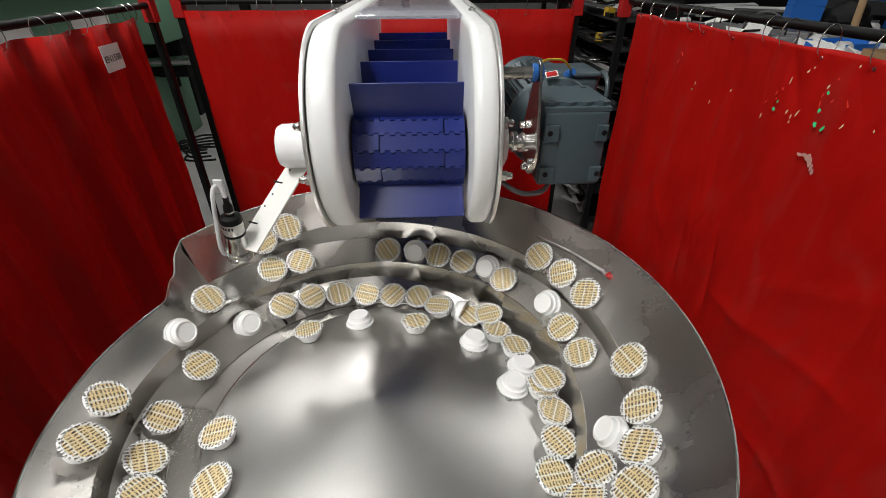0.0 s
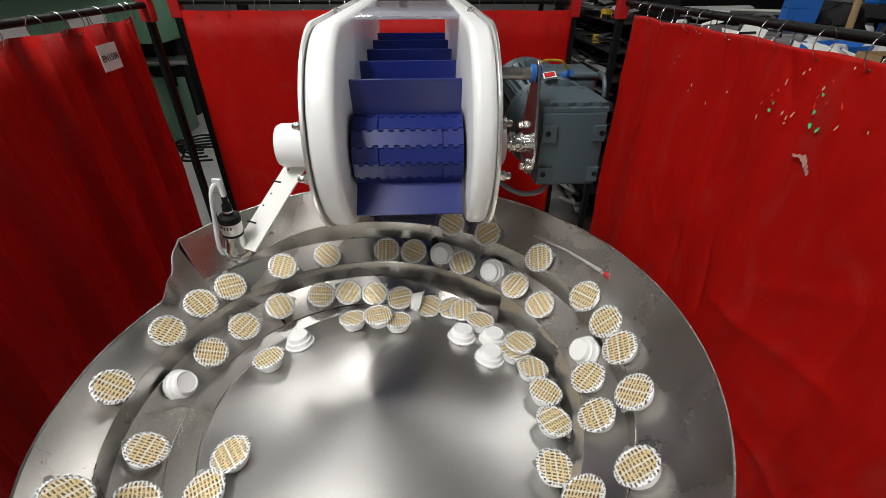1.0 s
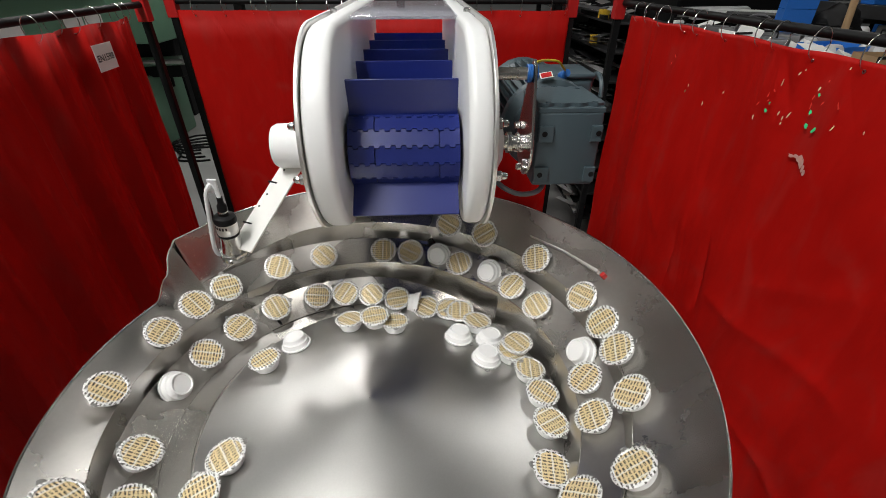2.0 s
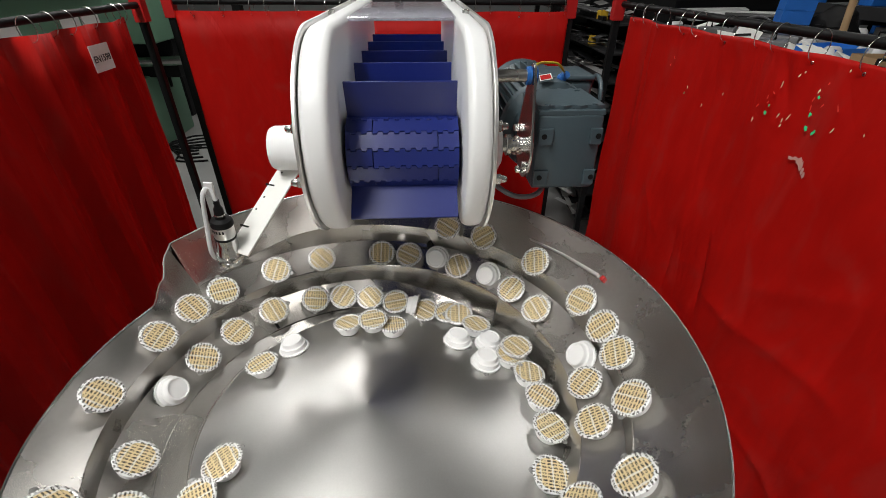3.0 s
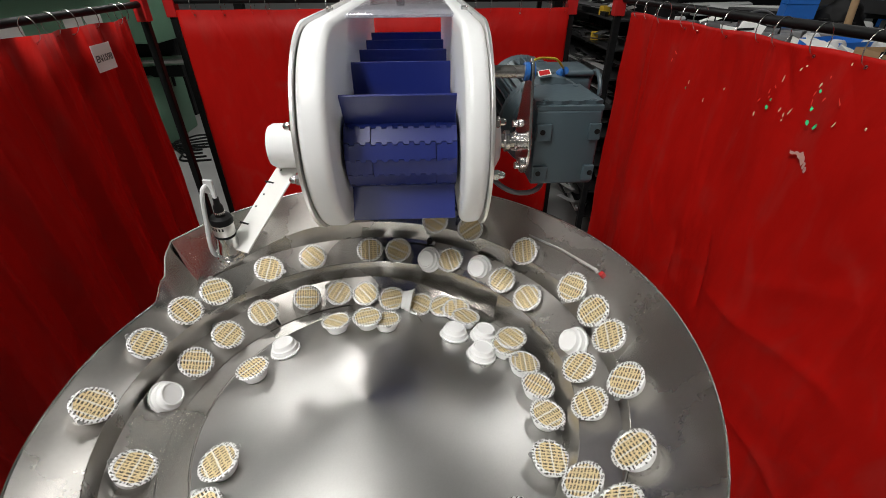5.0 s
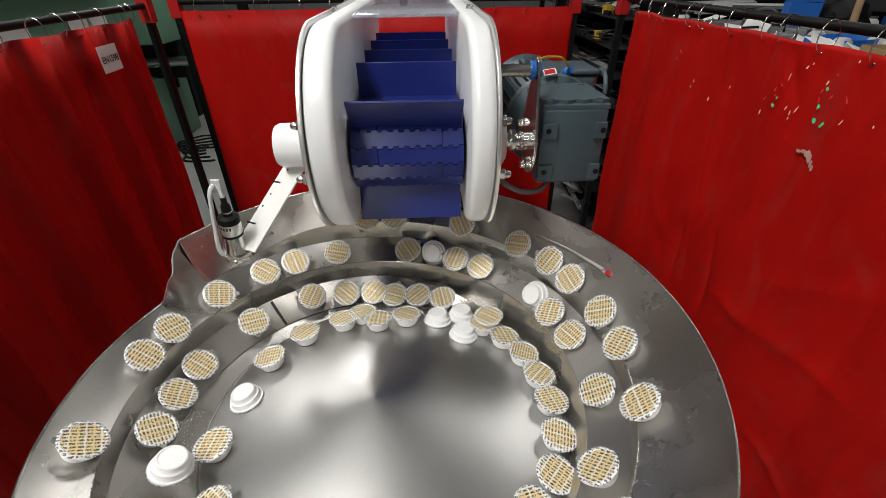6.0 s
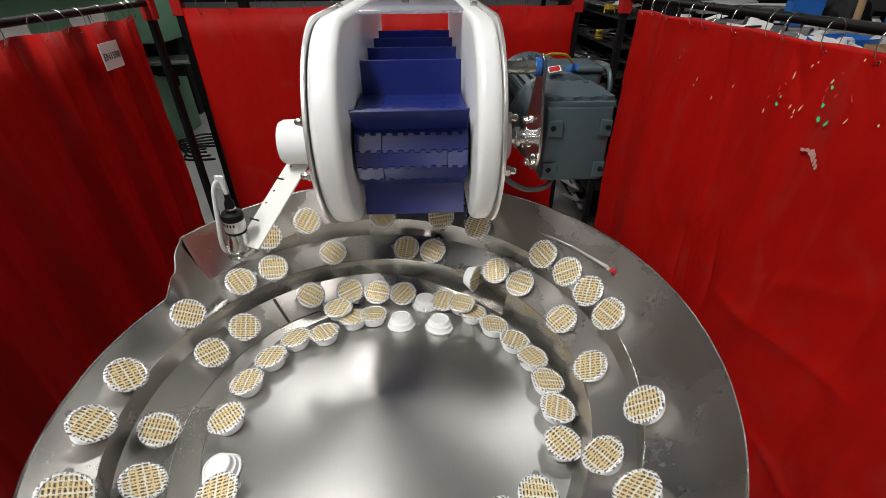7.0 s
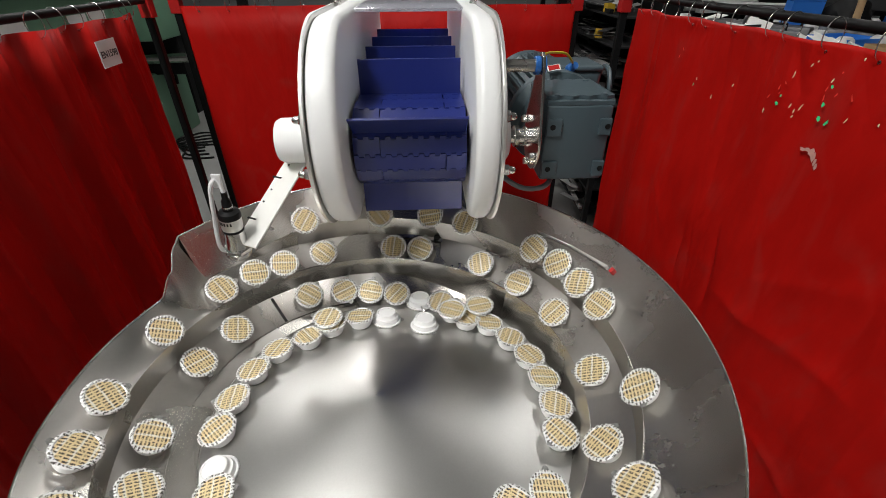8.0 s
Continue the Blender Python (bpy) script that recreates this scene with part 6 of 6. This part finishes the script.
    ride(CUPS[45], [(0, "t", -0.0674, -0.0207, 0), (0.2, "t", -0.0541, -0.0290, 0), (0.4, "t", -0.0433, -0.0277, 0), (0.6, "t", -0.0309, -0.0214, 0), (0.8, "t", -0.0225, -0.0198, 0), (1, "t", -0.0177, -0.0205, 0), (5.8, "t", 0.0102, -0.0300, 0), (6, "d", 101.4, 0.1995, 0), (6.2, "d", 109.0, 0.1985, 0), (6.4, "d", 114.1, 0.1982, 0), (6.6, "d", 121.7, 0.2064, 0), (6.8, "d", 130.7, 0.2025, 0), (7, "d", 138.2, 0.1963, 0), (8, "d", 147.2, 0.1966, 0)])
    ride(CUPS[46], [(0, "t", -0.0893, -0.0116, 100), (0.2, "t", -0.0767, -0.0185, 100), (0.4, "t", -0.0674, -0.0181, 100), (0.6, "t", -0.0563, -0.0177, 100), (0.8, "t", -0.0446, -0.0197, 100), (1, "t", -0.0377, -0.0206, 100), (5.8, "a", 98.5, 0.2263, 90), (6, "d", 93.3, 0.1721, 0), (6.2, "d", 99.7, 0.1704, 0), (6.4, "d", 104.4, 0.1711, 0), (6.6, "d", 110.3, 0.1722, 0), (6.8, "d", 118.2, 0.1753, 0), (7, "d", 126.3, 0.1698, 0), (8, "d", 133.4, 0.1782, 0)])
    ride(CUPS[47], [(0, "t", -0.1068, -0.0138, 0), (0.2, "t", -0.0921, -0.0124, 0), (0.4, "t", -0.0820, -0.0124, 0), (0.6, "t", -0.0701, -0.0181, 0), (0.8, "t", -0.0613, -0.0244, 0), (1, "t", -0.0558, -0.0266, 0), (5.8, "t", -0.0165, -0.0146, 0), (6, "t", -0.0087, -0.0157, 0), (6.2, "t", 0.0013, -0.0141, 0), (6.4, "t", 0.0112, -0.0130, 0), (6.6, "t", -0.0092, -0.0212, 0), (6.8, "t", 0.0021, -0.0135, 0), (7, "t", 0.0150, -0.0146, 0), (8, "t", 0.0206, -0.0142, 0)])
    ride(CUPS[48], [(0, "t", -0.1243, 0.0041, 0), (0.2, "t", -0.1111, -0.0002, 0), (0.4, "t", -0.1020, 0.0013, 0), (0.6, "t", -0.0930, -0.0055, 0), (0.8, "t", -0.0871, -0.0105, 0), (1, "t", -0.0836, -0.0161, 0), (5.8, "t", -0.0418, -0.0123, 0), (6, "t", -0.0370, -0.0107, 0), (6.2, "t", -0.0275, -0.0186, 0), (6.4, "t", -0.0209, -0.0222, 0), (6.6, "t", -0.0403, -0.0076, 0), (6.8, "t", -0.0277, -0.0068, 0), (7, "t", -0.0159, -0.0170, 0), (8, "t", -0.0100, -0.0187, 0)])
    ride(CUPS[49], [(0, "d", 37.8, 0.2446, 0), (0.2, "d", 42.2, 0.2400, 0), (0.4, "d", 45.8, 0.2442, 0), (0.6, "d", 48.8, 0.2482, 0), (0.8, "t", -0.1044, -0.0063, 0), (1, "t", -0.0972, -0.0116, 0), (5.8, "t", -0.0734, -0.0070, 0), (6, "t", -0.0669, -0.0051, 0), (6.2, "t", -0.0579, -0.0059, 0), (6.4, "t", -0.0515, -0.0052, 0), (6.6, "d", 94.5, 0.1755, 0), (6.8, "d", 102.8, 0.1742, 0), (7, "d", 108.5, 0.1825, 0), (8, "d", 119.6, 0.1802, 0)])
    ride(CUPS[50], [(0, "d", -151.1, 0.2149, 0), (0.2, "d", -149.5, 0.2227, 0)])
    ride(CUPS[51], [(0, "d", -170.2, 0.2096, 0), (0.2, "d", -162.4, 0.2172, 0), (0.4, "d", -157.0, 0.2173, 0), (0.6, "d", -151.6, 0.2182, 0), (0.8, "d", -148.8, 0.2202, 0), (1, "d", -149.1, 0.2222, 0)])
    ride(CUPS[52], [(0, "d", 129.4, 0.2021, 0), (0.2, "d", 136.3, 0.2017, 0), (0.4, "d", 140.2, 0.1961, 0), (0.6, "d", 145.3, 0.1948, 0), (0.8, "d", 150.0, 0.1928, 0), (1, "d", 152.2, 0.1961, 0), (5.8, "d", -173.3, 0.2125, 0), (6, "d", -165.8, 0.2123, 0), (6.2, "d", -159.3, 0.2157, 0), (6.4, "d", -154.5, 0.2148, 0), (6.6, "d", -150.8, 0.2182, 0), (6.8, "d", -148.0, 0.2185, 0), (7, "d", -146.3, 0.2151, 0), (8, "d", -146.1, 0.2155, 0)])
    ride(CUPS[53], [(0, "d", 103.9, 0.1953, 180), (0.2, "d", 110.4, 0.2046, 180), (0.4, "d", 116.2, 0.2026, 180), (0.6, "d", 123.0, 0.2003, 180), (0.8, "d", 129.5, 0.1994, 180), (1, "d", 134.8, 0.1987, 180), (5.8, "d", 165.2, 0.2036, 180), (6, "d", 171.6, 0.1968, 180), (6.2, "d", 178.3, 0.1970, 180), (6.4, "d", -174.5, 0.1980, 180), (6.6, "d", -168.2, 0.2029, 180), (6.8, "d", -161.2, 0.2063, 180), (7, "d", -156.0, 0.2107, 180), (8, "d", -155.3, 0.2106, 180)])
    ride(CUPS[54], [(0, "d", 71.6, 0.1722, 0), (0.2, "d", 76.9, 0.1636, 0), (0.4, "d", 84.9, 0.1717, 0), (0.6, "d", 92.9, 0.1721, 0), (0.8, "d", 101.0, 0.1772, 0), (1, "d", 106.3, 0.1831, 0), (5.8, "d", 144.1, 0.2061, 0), (6, "d", 151.2, 0.1994, 0), (6.2, "d", 158.2, 0.2026, 0), (6.4, "d", 164.5, 0.1997, 0), (6.6, "d", 172.6, 0.2026, 0), (6.8, "d", 178.4, 0.2056, 0), (7, "d", -175.1, 0.2054, 0), (8, "d", -170.5, 0.2094, 0)])
    ride(CUPS[55], [(0, "l", 64.7, 0.2199, 0), (0.2, "l", 68.4, 0.2085, 0), (0.4, "d", 71.6, 0.2037, 0), (0.6, "d", 74.3, 0.1646, 0), (0.8, "d", 79.1, 0.1648, 0), (1, "d", 80.7, 0.1674, 0), (5.8, "d", 106.0, 0.1891, 0), (6, "d", 111.6, 0.1921, 0), (6.2, "d", 119.5, 0.2001, 0), (6.4, "d", 129.2, 0.2066, 0), (6.6, "d", 137.9, 0.1965, 0), (6.8, "d", 144.7, 0.1996, 0), (7, "d", 152.8, 0.1978, 0), (8, "d", 161.0, 0.2022, 0)])
    ride(CUPS[56], [(0, "d", 40.1, 0.2019, 180), (0.2, "d", 45.0, 0.1978, 180), (0.4, "d", 48.8, 0.2048, 180), (0.6, "d", 45.0, 0.2009, 180), (0.8, "d", 46.7, 0.2009, 180), (1, "d", 46.4, 0.1997, 180), (5.8, "d", 60.0, 0.2079, 180), (6, "d", 63.5, 0.2118, 180), (6.2, "d", 66.8, 0.2094, 180), (6.4, "d", 70.4, 0.1983, 180), (6.6, "d", 74.9, 0.1884, 180), (6.8, "d", 78.6, 0.1815, 180), (7, "d", 81.8, 0.1726, 180), (8, "d", 89.6, 0.1825, 180)])
    ride(CUPS[57], [(0, "d", 26.9, 0.2459, 0), (0.2, "d", 31.7, 0.2408, 0), (0.4, "d", 35.2, 0.2414, 0), (0.6, "d", 39.7, 0.2416, 0), (0.8, "d", 42.6, 0.2410, 0), (1, "d", 45.2, 0.2423, 0), (5.8, "d", 73.1, 0.2143, 0), (6, "d", 77.8, 0.1874, 0), (6.2, "d", 83.2, 0.1760, 0), (6.4, "d", 87.8, 0.1717, 0), (6.6, "d", 91.1, 0.1937, 0), (6.8, "d", 91.9, 0.2042, 0), (7, "d", 97.5, 0.1812, 0), (8, "d", 104.0, 0.1787, 0)])
    ride(CUPS[58], [(0, "d", 18.7, 0.2398, 180), (0.2, "d", 23.4, 0.2379, 180), (0.4, "d", 27.4, 0.2384, 180), (0.6, "d", 31.1, 0.2373, 180), (0.8, "d", 34.4, 0.2359, 180), (1, "d", 36.2, 0.2368, 180), (5.8, "d", 53.8, 0.2443, 180), (6, "d", 55.8, 0.2454, 180), (6.2, "d", 59.0, 0.2427, 180), (6.4, "d", 62.5, 0.2372, 180), (6.6, "d", 65.6, 0.2338, 180), (6.8, "d", 70.9, 0.2406, 180), (7, "d", 74.0, 0.2415, 180), (8, "d", 75.9, 0.2432, 180)])
    ride(CUPS[59], [(0, "d", 10.0, 0.2079, 180), (0.2, "d", 12.4, 0.2035, 180), (0.4, "d", 17.9, 0.2045, 180), (0.6, "d", 21.4, 0.2022, 180), (0.8, "d", 25.6, 0.2033, 180), (1, "d", 27.6, 0.2028, 180), (5.8, "d", 43.5, 0.2009, 180), (6, "d", 46.9, 0.2023, 180), (6.2, "d", 48.0, 0.2023, 180), (6.4, "d", 50.7, 0.2016, 180), (6.6, "d", 52.6, 0.1942, 180), (6.8, "d", 56.2, 0.1958, 180), (7, "d", 60.8, 0.1866, 180), (8, "d", 67.5, 0.1781, 180)])
    ride(CUPS[60], [(0, "l", 7.2, 0.2549, 0), (0.2, "l", 10.9, 0.2507, 0), (0.4, "l", 14.6, 0.2507, 0), (0.6, "l", 18.2, 0.2495, 0), (0.8, "l", 21.8, 0.2491, 0), (1, "l", 24.7, 0.2506, 0), (5.8, "l", 40.7, 0.2466, 0), (6, "l", 42.7, 0.2470, 0), (6.2, "l", 45.6, 0.2511, 0), (6.4, "l", 49.0, 0.2498, 0), (6.6, "l", 50.9, 0.2460, 0), (6.8, "l", 53.5, 0.2451, 0), (7, "l", 56.7, 0.2377, 0), (8, "l", 56.6, 0.2092, 0)])
    ride(CUPS[61], [(0, "d", 6.5, 0.2469, 0), (0.2, "d", 10.3, 0.2423, 0), (0.4, "d", 14.1, 0.2418, 0), (0.6, "d", 18.3, 0.2413, 0), (0.8, "d", 21.5, 0.2394, 0), (1, "d", 24.0, 0.2391, 0), (5.8, "d", 41.3, 0.2406, 0), (6, "d", 43.3, 0.2357, 0), (6.2, "d", 47.1, 0.2366, 0), (6.4, "d", 51.7, 0.2417, 0), (6.6, "t", -0.0885, -0.0109, 0), (6.8, "t", -0.0764, -0.0117, 0), (7, "t", -0.0665, -0.0149, 0), (8, "t", -0.0658, -0.0195, 0)])
    ride(CUPS[62], [(0, "d", -3.7, 0.2518, 0), (0.2, "d", 1.0, 0.2490, 0), (0.4, "d", 5.2, 0.2499, 0), (0.6, "d", 8.9, 0.2497, 0), (0.8, "d", 12.2, 0.2497, 0), (1, "d", 14.1, 0.2474, 0), (5.8, "d", 30.6, 0.2416, 0), (6, "d", 32.6, 0.2419, 0), (6.2, "d", 36.1, 0.2440, 0), (6.4, "d", 40.0, 0.2433, 0), (6.6, "d", 43.3, 0.2417, 0), (6.8, "d", 47.6, 0.2419, 0), (7, "d", 51.3, 0.2404, 0), (8, "d", 50.3, 0.2196, 0)])
    ride(CUPS[63], [(0, "d", -14.5, 0.2539, 0), (0.2, "d", -10.6, 0.2520, 0), (0.4, "d", -6.4, 0.2535, 0), (0.6, "d", -2.2, 0.2513, 0), (0.8, "d", 1.4, 0.2513, 0), (1, "d", 3.4, 0.2499, 0), (5.8, "d", 20.0, 0.2452, 0), (6, "d", 21.8, 0.2471, 0), (6.2, "d", 25.3, 0.2463, 0), (6.4, "d", 28.8, 0.2449, 0), (6.6, "d", 32.5, 0.2426, 0), (6.8, "d", 36.5, 0.2435, 0), (7, "d", 39.9, 0.2392, 0), (8, "d", 41.4, 0.2374, 0)])
    ride(CUPS[64], [(0, "d", -25.5, 0.2537, 0), (0.2, "d", -22.4, 0.2523, 0), (0.4, "d", -18.1, 0.2535, 0), (0.6, "d", -15.1, 0.2536, 0), (0.8, "d", -10.2, 0.2545, 0), (1, "d", -8.0, 0.2519, 0), (5.8, "d", 8.4, 0.2457, 0), (6, "d", 11.1, 0.2489, 0), (6.2, "d", 14.7, 0.2494, 0), (6.4, "d", 18.3, 0.2488, 0), (6.6, "d", 21.3, 0.2463, 0), (6.8, "d", 25.8, 0.2469, 0), (7, "d", 28.5, 0.2419, 0), (8, "d", 30.2, 0.2414, 0)])
    ride(CUPS[65], [(0.4, "d", -32.2, 0.2467, 0), (0.6, "d", -28.9, 0.2495, 0), (0.8, "d", -26.1, 0.2532, 0), (1, "d", -23.4, 0.2546, 0), (5.8, "d", -3.0, 0.2478, 0), (6, "d", -0.1, 0.2512, 0), (6.2, "d", 3.7, 0.2532, 0), (6.4, "d", 7.7, 0.2522, 0), (6.6, "d", 11.1, 0.2492, 0), (6.8, "d", 14.7, 0.2492, 0), (7, "d", 18.4, 0.2472, 0), (8, "d", 19.4, 0.2460, 0)])
    ride(CUPS[66], [(5.8, "d", -17.9, 0.2519, 0), (6, "d", -12.8, 0.2537, 0), (6.2, "d", -7.2, 0.2547, 0), (6.4, "d", -3.6, 0.2546, 0), (6.6, "d", 0.0, 0.2516, 0), (6.8, "d", 4.0, 0.2515, 0), (7, "d", 6.9, 0.2488, 0), (8, "d", 8.6, 0.2478, 0)])
    ride(CUPS[67], [(5.8, "d", -29.9, 0.2480, 0), (6, "d", -25.4, 0.2544, 0), (6.2, "d", -18.9, 0.2556, 0), (6.4, "d", -15.7, 0.2560, 0), (6.6, "d", -11.9, 0.2553, 0), (6.8, "d", -7.0, 0.2519, 0), (7, "d", -4.0, 0.2499, 0), (8, "d", -2.4, 0.2508, 0)])
    ride(CUPS[68], [(6.2, "d", -30.4, 0.2479, 0), (6.4, "d", -27.4, 0.2559, 0), (6.6, "d", -23.3, 0.2560, 0), (6.8, "d", -18.1, 0.2539, 0), (7, "d", -16.2, 0.2532, 0), (8, "d", -12.8, 0.2516, 0)])
    ride(CUPS[69], [(7, "d", -35.2, 0.2395, 0), (8, "d", -31.8, 0.2494, 0)])


motions()
